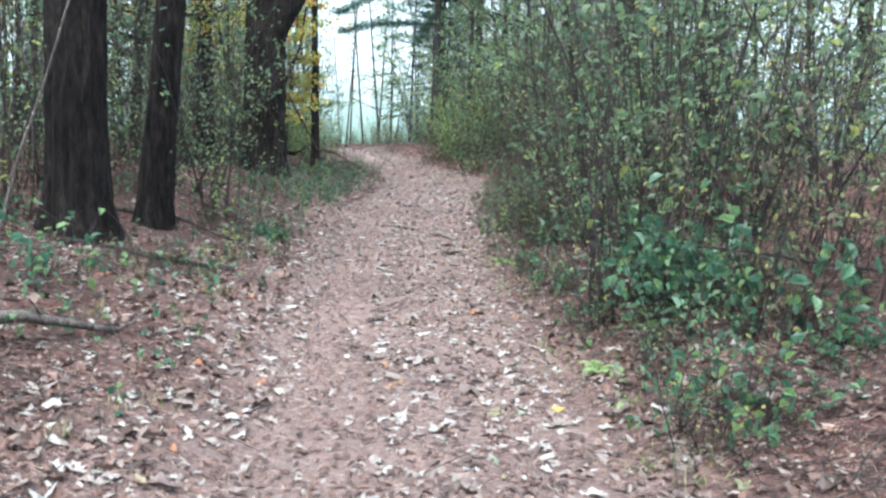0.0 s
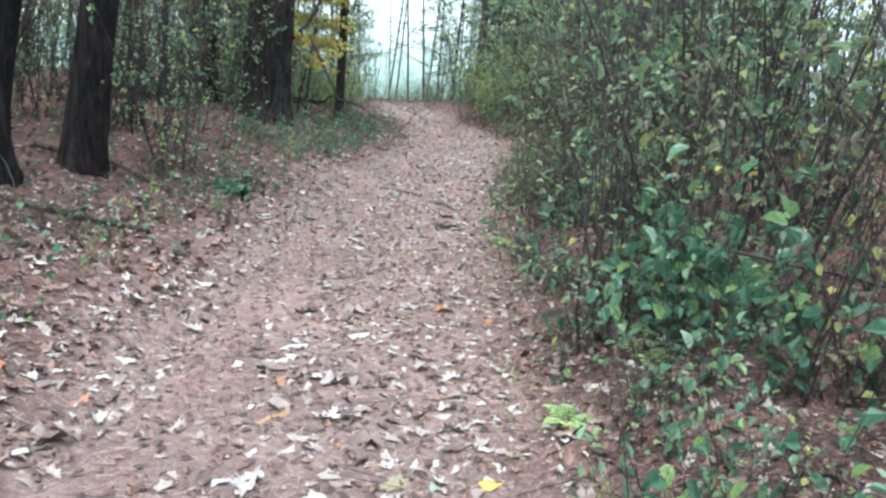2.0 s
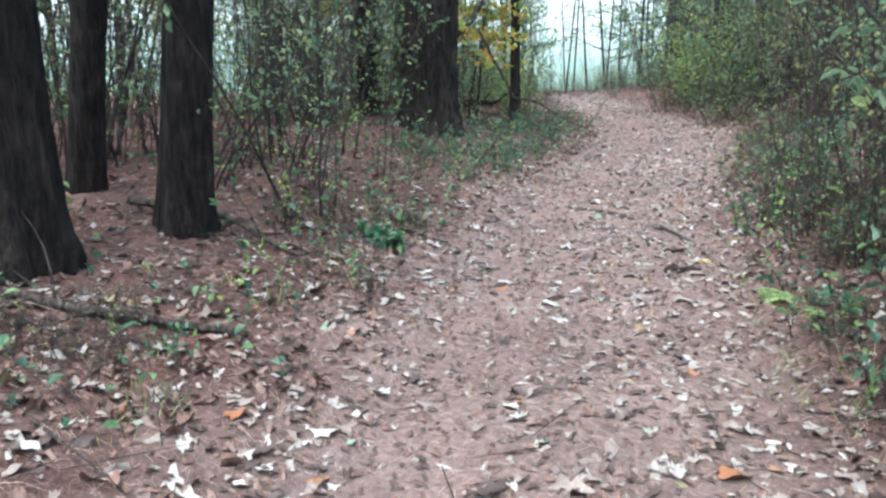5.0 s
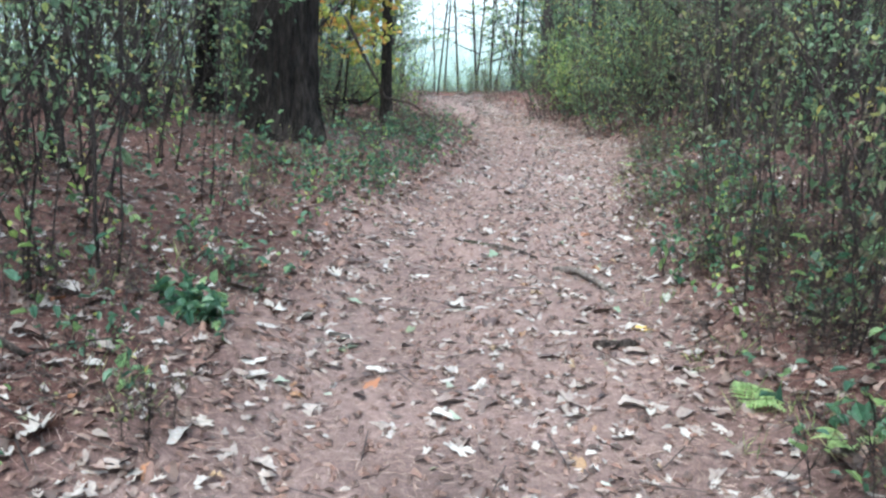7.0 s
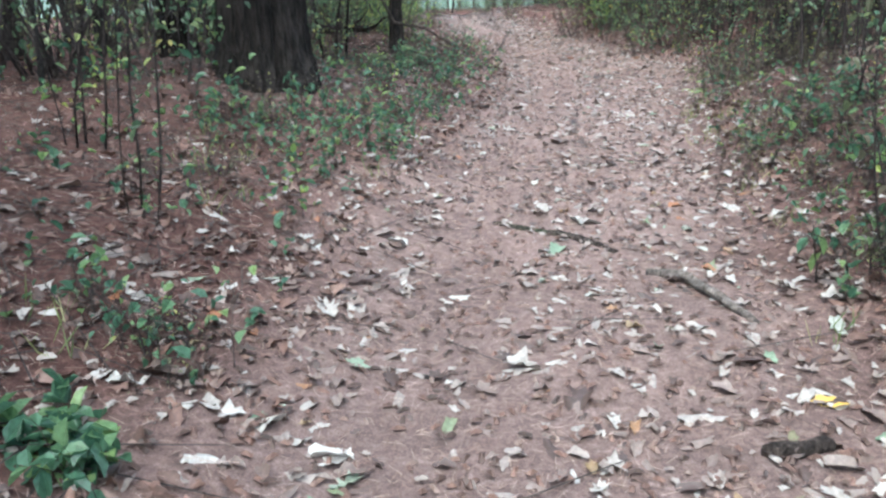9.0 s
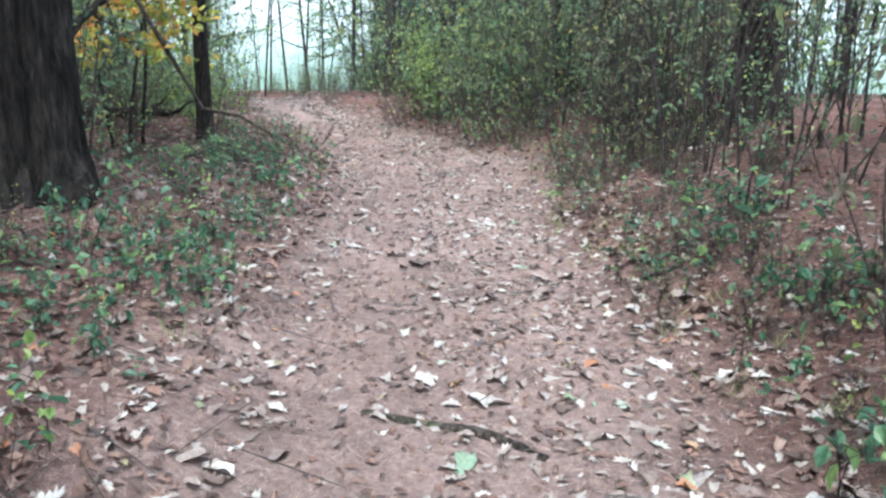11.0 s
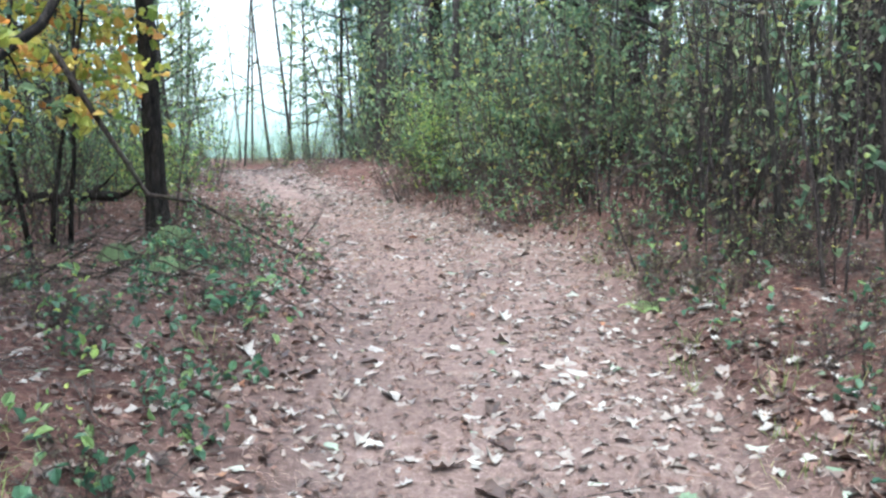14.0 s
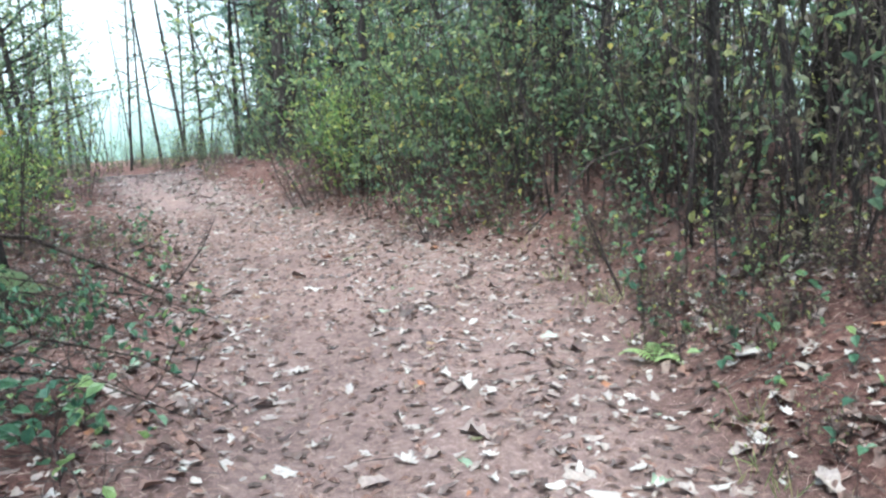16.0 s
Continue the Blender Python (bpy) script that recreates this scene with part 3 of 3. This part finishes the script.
far_thicket(14, ("tall", "bright", "bare"), -6.8, -3.3, 21, 28, 0.5, 0.8, 1.2)
# the other side: thin leaning stems and low plants
thicket(44, ("bare", "bare", "twiggy", "bare"), -5, -2.1, 6.5, 13.5, 0.85, 0.7, 1.1, 18)
for lx, ly, ls, lt in [(-3.1, 9.0, 0.8, 30), (-2.9, 10.0, 0.85, 24), (-3.3, 9.6, 0.9, 20), (-2.5, 9.4, 0.7, 14), (-3.6, 10.2, 0.9, 34), (-2.3, 8.6, 0.6, 10), (-3.0, 11.3, 0.8, 12), (2.3, 9.2, 0.9, -12), (2.0, 8.4, 0.8, -8), (2.5, 10.4, 1.0, -15)]:
    plant(SH["bare"], lx, ly, ls, 0, (rw.uniform(-8, 8), lt))
far_thicket(24, ("bare", "twiggy", "tall"), -7, -3.2, 13, 22, 1.6, 0.8, 1.2)
far_thicket(16, ("twiggy", "bushy", "tall"), -6, -2.6, 20, 29, 0.5, 0.7, 1.0)
far_thicket(80, ("tall", "bare", "twiggy", "tall"), -14, -6, 4, 32, 3, 0.9, 1.5)
far_thicket(50, ("twiggy", "bushy", "tall"), -16, -4, 28, 50, 0.5, 0.9, 1.4)
far_thicket(30, ("bushy", "tall"), -16, 16, 52, 62, 0.0, 1.2, 2.0)
far_thicket(46, ("bushy", "twiggy", "dry"), -7, 0.5, 29.5, 42, 0.15, 0.9, 1.5)
thicket(44, ("stalk",), -4.6, -1.3, 6.5, 19, 0.12, 0.5, 1.0)
thicket(12, ("low", "dry", "dry"), -4.2, -1.3, 6.5, 14, 0.15, 0.5, 0.9)
thicket(9, ("dry",), -3.8, -1.2, 14, 20, 0.1, 0.5, 0.9)
thicket(10, ("low",), -2.9, -1.0, 10.8, 19.5, 0.1, 0.5, 0.95)
thicket(18, ("low", "dry"), -4, -1.6, 4, 13, 0.3, 0.5, 0.9)
thicket(18, ("low", "low", "dry"), 1.3, 2.4, 3.2, 7, 0.35, 0.7, 1.1)
thicket(46, ("dry", "dry", "dry", "low"), 1.2, 3.4, 7, 20, 0.25, 0.5, 0.9)
thicket(7, ("dry",), -2.6, -0.9, 15, 22, 0.2, 0.4, 0.7)
link_far()
thicket(9, ("broad",), 1.7, 2.7, 4.2, 6.2, 0.4, 0.7, 1.1)
thicket(8, ("broad",), -2.5, -1.3, 11.6, 13.1, 0.1, 0.4, 0.6)
thicket(3, ("broad",), -2.3, -1.3, 14.8, 18.5, 0.2, 0.4, 0.7)
thicket(12, ("dry", "low", "twiggy"), 1.5, 3.2, 2.8, 5, 0.5, 0.5, 0.9)
thicket(9, ("bright",), 1.2, 4.0, 22.5, 27, 0.5, 0.9, 1.3)


for roots in (*MODELS.values(), *SH.values()):
    for ob in roots:
        if ob.name not in used:
            px, py = rw.uniform(6, 14), rw.uniform(34, 48)
            ob.matrix_basis = Matrix.Translation((px, py, zat(px, py)))


# ---- golden boughs by the bend ----
def golden_bough():
    root = new("maple_sapling")
    root.location = (-3.6, 19.2, zat(-3.6, 19.2))
    w, c = Build(400), Build(401)
    tips = []
    for k in range(3):
        pts = limb(w, (0.15 * k, 0.1 * k, -0.1), (0.12 * k - 0.15, 0.1, 1.2), 4.5, 0.03, 0.0, 6, 9, 0.09)
        for j in range(3, 10):
            for _ in range(3):
                a = w.r.uniform(0, 6.283)
                tw = limb(w, pts[j], (math.cos(a), math.sin(a), 0.15), w.r.uniform(0.7, 1.5), 0.008, 0.25, 4, 5)
                tips += tw[1:]
    for _ in range(1700):
        p = w.r.choice(tips) + rvec(w.r) * 0.12
        s = w.r.uniform(0.07, 0.15)
        c.leaf(p, rvec(w.r, -0.5), rvec(w.r, 1.0), s, s * 0.75)
    tagged(part("branchwork", w.mesh("branchwork", BARK), root), kind="stuff")
    tagged(part("foliage", c.mesh("foliage", GOLD, False), root), kind="stuff")
    tagged(root, "young maple with yellow and orange autumn leaves", "tree")


golden_bough()


# ---- dead wood ----
def dead_branch(name, pts, r0, r1, label, mat=None, twigs=0, seed=1, sides=7, category="branch"):
    w = Build(seed)
    fine, n = [], len(pts)
    for i in range(n - 1):
        for k in range(4):
            fine.append(Vector(pts[i]).lerp(Vector(pts[i + 1]), k / 4) + rvec(w.r) * r1 * 0.35)
    fine.append(Vector(pts[-1]))
    m = len(fine)
    w.tube(fine, [r0 + (r1 - r0) * i / (m - 1) for i in range(m)], sides, 0.12)
    ob = tagged(new(name, w.mesh(name, mat or DEAD)), label, category)
    for i in range(twigs):
        t = Build(seed * 97 + i)
        limb(t, fine[t.r.randrange(m // 4, m)], rvec(t.r, 0.3), t.r.uniform(0.25, 0.7), max(0.004, r1 * 0.5), 0.1, 4, 4, 0.3)
        part("twig", t.mesh("twig", mat or DEAD), ob)
    return ob


def onland(x, y, up=0.0):
    return (x, y, zat(x, y) + up)


dead_branch("fallen_branch", [onland(-2.9, 6.2, 0.04), onland(-2.2, 6.45, 0.03), onland(-1.6, 6.75, 0.02)], 0.035, 0.018, "mossy fallen branch lying on the bank", DEAD, 3, 1)
dead_branch("fallen_branch", [onland(-3.2, 8.0, 0.08), onland(-2.5, 8.1, 0.1), onland(-1.9, 7.9, 0.03)], 0.03, 0.012, "thin dark fallen branch among pine trunks", DEAD, 5, 2)
dead_branch("fallen_branch", [onland(-2.5, 3.4, 0.1), onland(-2.05, 3.9, 0.15), onland(-1.75, 4.4, 0.03)], 0.05, 0.02, "grey weathered branch lying beside the path", TWIG_PALE, 6, 3)
dead_branch("fallen_log", [onland(-6.5, 20.5, 0.25), onland(-4.6, 21.0, 0.3), onland(-3.3, 21.4, 0.35)], 0.09, 0.07, "dark fallen log propped in the undergrowth", BARK, 4, 4, 9, "log")
dead_branch("broken_bough", [(-3.75, 17.2, 1.6), (-3.5, 17.9, 2.15), (-3.15, 18.6, 2.7), (-2.85, 19.3, 3.7), (-2.75, 19.6, 4.7)], 0.055, 0.03, "broken dark bough hung up by the slim tree", BARK, 5, 5, 8)
dead_branch("leaning_stick", [(-3.05, 18.5, 2.5), (-2.75, 18.6, 1.9), (-2.35, 18.7, 1.15), (-1.9, 18.8, 1.05), (-1.4, 18.9, 0.75), onland(-0.95, 18.9, 0.01)], 0.035, 0.008, "thin bowed stick arching down to the path's edge", DEAD, 6, 6, 6)
dead_branch("bare_branch", [onland(1.95, 5.4, 0.55), (2.3, 4.9, 0.85), (2.8, 4.7, 0.8), (3.6, 4.6, 0.75)], 0.008, 0.014, "bare dark branch reaching through shrubs", TWIG, 5, 7, 5)
dead_branch("bare_branch", [onland(1.7, 18.2, 0.4), (2.3, 18.2, 1.35), (3.2, 18.4, 1.55), (4.4, 18.8, 1.45)], 0.007, 0.011, "fallen thin branch lodged across the shrubs", TWIG, 6, 8, 5)
dead_branch("brush_twig", [onland(-1.0, 19.6, 0.0), (-0.75, 19.7, 0.75), (-0.62, 19.8, 1.0)], 0.01, 0.004, "thin upright dead twig at the path's edge", TWIG, 4, 9, 5)
for k in range(15):
    bx, by, arch = -2.7 + 0.1 * k, 16.5 + 0.55 * ((k * 3) % 6), 0.16 + 0.07 * (k % 4)
    dead_branch("brush_stick", [onland(bx - 0.6, by + 0.3 - 0.08 * (k % 5), 0.03), onland(bx - 0.1, by, arch), onland(bx + 0.35, by - 0.1, arch * 0.8), onland(bx + 0.75, by - 0.25 + 0.1 * (k % 4), 0.03)], 0.009, 0.003, "crooked dead stick in the brush heap", DEAD, 7, 20 + k, 5)
for k in range(5):
    dead_branch("pale_stem", [onland(1.9 + 0.06 * k, 21.7, 0.0), (1.55 + 0.02 * k, 21.5, 1.0), (1.1 + 0.1 * k, 21.3, 1.9)], 0.012, 0.006, "pale leaning dead stem in a clump", TWIG_PALE, 2, 40 + k, 5, "stem")
dead_branch("tree_root", [onland(-0.55, 11.68, -0.015), onland(-0.3, 11.56, -0.006), onland(-0.02, 11.42, -0.004), onland(0.16, 11.25, -0.02)], 0.022, 0.03, "dark root crossing the trodden path", DEAD, 0, 50, 9, "root")
dead_branch("tree_root", [onland(0.3, 10.95, 0.0), onland(0.46, 10.83, 0.03), onland(0.56, 10.6, 0.03), onland(0.68, 10.35, 0.0)], 0.03, 0.02, "grey weathered root loop on the path", TWIG_PALE, 0, 51, 9, "root")
dead_branch("wood_chunk", [onland(0.44, 9.37, 0.012), onland(0.55, 9.4, 0.016), onland(0.66, 9.42, 0.012)], 0.034, 0.028, "short dark chunk of rotten wood on the path", DEAD, 0, 52, 9, "wood")


# ---- ferns, moss and grass ----
def moss_mound(x, y, rad, seed):
    v, f, n, m = [(0, 0, rad * 0.55)], [], 16, 6
    r = random.Random(seed)
    for j in range(1, m + 1):
        for i in range(n):
            a, t = 2 * math.pi * i / n, j / m
            q = rad * t * (1 + r.uniform(-0.12, 0.12))
            v.append((q * math.cos(a), q * math.sin(a), rad * (0.55 * math.cos(t * 1.7) - 0.02) + r.uniform(-0.03, 0.03) * rad * 3))
    for i in range(n):
        f.append((0, 1 + i, 1 + (i + 1) % n))
        for j in range(m - 1):
            a, b = 1 + j * n + i, 1 + j * n + (i + 1) % n
            f.append((a, a + n, b + n, b))
    ob = new("moss_mound", link_mesh("moss_mound", v, f, MOSS))
    ob.location = (x, y, zat(x, y) + 0.02)
    tagged(ob, "low rounded mound of green moss", "moss")


moss_mound(-2.25, 19.3, 0.3, 1)
moss_mound(-2.0, 17.6, 0.2, 2)
moss_mound(-2.55, 18.3, 0.22, 3)
moss_mound(2.4, 10.4, 0.2, 4)
dead_branch("leaning_stick", [onland(-3.05, 5.5, 0.0), (-2.95, 5.7, 1.3), (-2.8, 5.95, 2.0), (-2.62, 6.2, 2.9)], 0.014, 0.007, "pale thin stick leaning beside a pine", TWIG_PALE, 2, 60, 5)
def fern(x, y, size, seed):
    root = new("fern")
    root.location = (x, y, zat(x, y))
    r = random.Random(seed)
    for k in range(6):
        b = Build(seed + k)
        a = r.uniform(0, 6.283)
        pts = [Vector((math.cos(a) * t * size * 0.8, math.sin(a) * t * size * 0.8, size * (0.9 * t - 0.75 * t * t))) for t in [i / 12 for i in range(13)]]
        b.tube(pts, [0.003] * 13, 3)
        side = Vector((-math.sin(a), math.cos(a), 0.05))
        for i in range(1, 13):
            n = size * 0.32 * (1 - (i / 13) ** 1.5) * min(1, i / 2.5)
            for sgn in (1, -1):
                b.leaf(pts[i], side * sgn + Vector((math.cos(a), math.sin(a), -0.15)) * 0.35, (0, 0, 1), n, size * 0.075, 0.1)
        part("frond", b.mesh("frond", FERN, False), root)
    tagged(root, "pale green fern at the path's edge", "fern")


for fx, fy, fs in [(1.05, 8.7, 0.24), (1.3, 8.2, 0.18), (1.65, 16.3, 0.24), (1.25, 4.6, 0.2), (1.7, 5.2, 0.25)]:
    fern(fx, fy, fs, int(fx * 100 + fy * 7))


def clump_plant(x, y, seed):
    root = new("evergreen_plant")
    root.location = (x, y, zat(x, y))
    b, r = Build(seed), random.Random(seed)
    w = Build(seed + 1)
    for k in range(8):
        a = r.uniform(0, 6.283)
        pts = limb(w, (0, 0, -0.03), (math.cos(a), math.sin(a), 0.9), r.uniform(0.12, 0.24), 0.003, 0.2, 3, 4)
        for p in pts[1:]:
            for _ in range(3):
                b.leaf(p, rvec(r, 0.1), rvec(r, 2), r.uniform(0.05, 0.1), 0.045)
    tagged(part("stalks", w.mesh("stalks", TWIG), root), kind="stuff")
    tagged(part("foliage", b.mesh("foliage", TEAL, False), root), kind="stuff")
    tagged(root, "dark green leafy plant on the needle-covered bank", "plant")


clump_plant(-1.74, 8.95, 600)
clump_plant(-1.62, 8.85, 610)


def grass_stuff():
    b = Build(700)
    r = b.r
    for _ in range(150):
        y = r.uniform(3, 22)
        e = np.interp(y, YN, XR) + r.uniform(0.0, 0.7) if r.random() < 0.6 else np.interp(y, YN, XL) - r.uniform(0, 1.2)
        for _ in range(12):
            x1, y1 = e + r.gauss(0, 0.05), y + r.gauss(0, 0.05)
            b.card(onland(x1, y1, -0.01), rvec(r, 1.2), rvec(r), r.uniform(0.06, 0.18), 0.006)
    tagged(new("grass", b.mesh("grass", GRASS, False)), "sparse pale grass tufts along the path's edges", "grass", kind="stuff")


grass_stuff()


# ---- fallen leaves and needles ----
def leaf_shape(seed, lobes):
    """A dry curled leaf, about one metre long, to be scaled."""
    r = random.Random(seed)
    n = 18
    v = [(0, 0, 0.05)]
    c1, c2, c3 = r.choice((-1, 1, 1)) * r.uniform(0.4, 2.2), r.uniform(-0.8, 1.1), r.uniform(-1.2, 1.2)
    for i in range(n):
        a = 2 * math.pi * i / n
        rad = 0.5 * (1 + (0.24 * math.cos(lobes * a) if lobes else 0) + 0.2 * r.uniform(-1, 1))
        x, y = rad * math.cos(a), rad * 0.5 * math.sin(a)
        v.append((x, y, c1 * y * y * 1.6 + c2 * x * x * 0.5 + c3 * x * y + r.uniform(-0.03, 0.05)))
    f = [(0, 1 + i, 1 + (i + 1) % n) for i in range(n)]
    return v, f


SHAPES = [leaf_shape(i, (0, 7, 5, 0, 7, 9)[i % 6]) for i in range(12)]


def strewn(r):
    """A spot for a fallen leaf: thick on the path, thinner on the banks."""
    while True:
        y = -1.0 + 35.2 * r.random() ** 1.25
        l, e = np.interp(y, YN, XL), np.interp(y, YN, XR)
        x = r.uniform(l - 2.6, e + 2.0)
        mid = (x - l) / (e - l)
        if 0.2 < mid < 0.42 and r.random() < 0.72:
            continue
        off = max(l - x, x - e, 0)
        if r.random() < math.exp(-off * 0.75):
            return x, y


def leaf_pose(r, x, y, size):
    return Matrix.Translation(onland(x, y, 0.007)) @ pose(0, 0, 0, r.gauss(0, 9), r.gauss(0, 9), r.uniform(0, 360)) @ Matrix.Diagonal((size, size, size, 1))


def leaf_stuff(n):
    r = random.Random(800)
    v, f = [], []
    for _ in range(n):
        sv, sf = r.choice(SHAPES)
        x, y = strewn(r)
        m = leaf_pose(r, x, y, min(0.17, max(0.035, r.lognormvariate(-2.8, 0.4))))
        b = len(v)
        v += [tuple(m @ Vector(q)) for q in sv]
        f += [tuple(b + k for k in t) for t in sf]
    tagged(new("leaf_litter", link_mesh("leaf_litter", v, f, FALLEN)), "dry pale and brown leaves strewn over the path", "leaves", kind="stuff")


def bank_litter(n):
    """Crumbled brown leaves heaped on the banks."""
    g = random.Random(805)
    v, f = [], []
    for _ in range(n):
        y = -0.5 + 24 * g.random() ** 1.1
        x = np.interp(y, YN, XR) + 0.1 + g.expovariate(0.75) if g.random() < 0.5 else np.interp(y, YN, XL) + 0.1 - g.expovariate(0.6)
        sv, sf = g.choice(SHAPES)
        size = g.uniform(0.04, 0.1)
        m = Matrix.Translation(onland(x, y, 0.012)) @ pose(0, 0, 0, g.gauss(0, 28), g.gauss(0, 28), g.uniform(0, 360)) @ Matrix.Diagonal((size, size, size * 1.3, 1))
        b = len(v)
        v += [tuple(m @ Vector(q)) for q in sv]
        f += [tuple(b + k for k in t) for t in sf]
    tagged(new("bank_litter", link_mesh("bank_litter", v, f, CRUMBLED)), "crumbled brown leaves heaped on the banks", "leaves", kind="stuff")


def sticks(name, n, seed, low, high, half, mat, label, falloff, lift):
    """Thin needles or twigs strewn over the floor."""
    g = np.random.default_rng(seed)
    y = 2.5 + 22 * g.random(n * 2) ** 1.3
    l, e = np.interp(y, YN, XL), np.interp(y, YN, XR)
    x = l - 3 + (e - l + 6) * g.random(n * 2)
    off = np.maximum(np.maximum(l - x, x - e), 0)
    keep = g.random(n * 2) < (np.exp(-off * falloff) if falloff > 0 else np.clip(0.03 + off, 0, 1))
    x, y = x[keep], y[keep]
    k = len(x)
    a, s = g.random(k) * 6.283, low + (high - low) * g.random(k)
    dx, dy, nx, ny = np.cos(a) * s, np.sin(a) * s, -np.sin(a) * half, np.cos(a) * half
    z0, z1 = land(x - dx, y - dy) + 0.002 + g.random(k) * lift, land(x + dx, y + dy) + 0.002 + g.random(k) * lift
    q = np.stack([np.stack([x - dx - nx, y - dy - ny, z0], -1), np.stack([x + dx - nx, y + dy - ny, z1], -1), np.stack([x + dx + nx, y + dy + ny, z1], -1),
                  np.stack([x - dx + nx, y - dy + ny, z0], -1), np.stack([x, y, (z0 + z1) / 2 + half * 1.5], -1)], 1).reshape(-1, 3)
    b = np.arange(k)[:, None] * 5
    f = np.concatenate([b + [0, 1, 4], b + [1, 2, 4], b + [2, 3, 4], b + [3, 0, 4]])
    tagged(new(name, link_mesh(name, q.tolist(), f.tolist(), mat, False)), label, name.replace("_", " "), kind="stuff")


def seedlings(n):
    b, w = Build(830), Build(831)
    r = b.r
    for _ in range(n):
        y = r.uniform(3.2, 23)
        x = np.interp(y, YN, XR) + 0.15 + r.expovariate(0.8) if r.random() < 0.5 else np.interp(y, YN, XL) - 0.1 - r.expovariate(0.6)
        h = r.uniform(0.06, 0.4)
        pts = limb(w, onland(x, y, -0.02), rvec(r, 2.5), h, 0.0025, 0.0, 3, 3, 0.2)
        for p in pts[1:]:
            for _ in range(r.choice((0, 1, 2, 2))):
                s = r.uniform(0.03, 0.075)
                b.leaf(p, rvec(r, 0.1), rvec(r, 2.5), s, s * 0.65)
    tagged(new("seedlings", b.mesh("seedlings", TEAL, False)), "scattered small green leaves of low seedlings", "seedlings", kind="stuff")
    tagged(new("seedling_stalks", w.mesh("seedling_stalks", TWIG)), "thin brown stalks standing out of the litter", "stalks", kind="stuff")


sticks("pine_needles", 60000, 810, 0.014, 0.038, 0.0009, NEEDLES, "loose reddish pine needles on the forest floor", 0.25, 0.014)
sticks("twig_litter", 5000, 811, 0.06, 0.3, 0.003, TWIG, "small dead twigs lying on the banks", -1, 0.05)
seedlings(850)
leaf_stuff(20000)
sticks("leaf_fragments", 13000, 812, 0.01, 0.03, 0.009, CRUMBLED, "small torn brown leaf fragments over the path", 0.3, 0.016)
bank_litter(9000)
ME = [link_mesh("fallen_leaf", v, f, FALLEN) for v, f in SHAPES]


FLATTEST = min(SHAPES, key=lambda q: max(p[2] for p in q[0]) - min(p[2] for p in q[0]))


def single_leaf(x, y, size, me, label, seed):
    ob = new("fallen_leaf", me)
    ob.matrix_basis = leaf_pose(random.Random(seed), x, y, size)
    return tagged(ob, label, "leaf", "leaves on the path")


for x, y, s, mat, label in [(0.76, 9.7, 0.13, YELLOW, "bright yellow leaf on the trodden path"), (-1.33, 6.16, 0.15, RUST, "rust-orange leaf on the bank"), (0.9, 4.1, 0.12, YELLOW, "orange-yellow leaf beside the path"),
                            (-0.7, 8.7, 0.13, RUST, "orange-brown leaf at the path's edge"), (-0.9, 6.0, 0.11, RUST, "red-brown leaf on the path")]:
    v, f = FLATTEST
    single_leaf(x, y, s, link_mesh("fallen_leaf", v, f, mat), label, int(x * 50 + y))
ro = random.Random(840)
for k in range(26):
    y = ro.uniform(3.5, 17)
    x = np.interp(y, YN, XL) + ro.uniform(-1.3, 0.5) if k % 3 else np.interp(y, YN, XR) + ro.uniform(-0.6, 0.8)
    v, f = SHAPES[k % 6]
    single_leaf(float(x), y, ro.uniform(0.08, 0.14), link_mesh("fallen_leaf", v, f, RUST), "rust-brown curled oak leaf on the litter", 700 + k)
PALE = leaf_material("pale_fallen_leaf", [(0.0, (0.38, 0.35, 0.32)), (1.0, (0.45, 0.42, 0.39))], 0.5, 0.1)
for x, y, s in [(-0.67, 10.57, 0.1), (-1.0, 9.22, 0.14), (-1.26, 8.58, 0.15), (-0.18, 5.33, 0.11), (1.19, 6.04, 0.12), (0.72, 5.22, 0.16), (0.6, 15.35, 0.13)]:
    v, f = SHAPES[(int(x * 10) + 4) % 6]
    single_leaf(x, y, s, link_mesh("fallen_leaf", v, f, PALE), "pale papery fallen leaf on the path", int(x * 50 + y))
rl = random.Random(820)
for k in range(270):
    x, y = strewn(rl)
    y = 4 + (y - 2.2) * 0.55
    single_leaf(x, y, rl.uniform(0.055, 0.1), ME[k % 12], "dry curled leaf lying on the earth path", 900 + k)
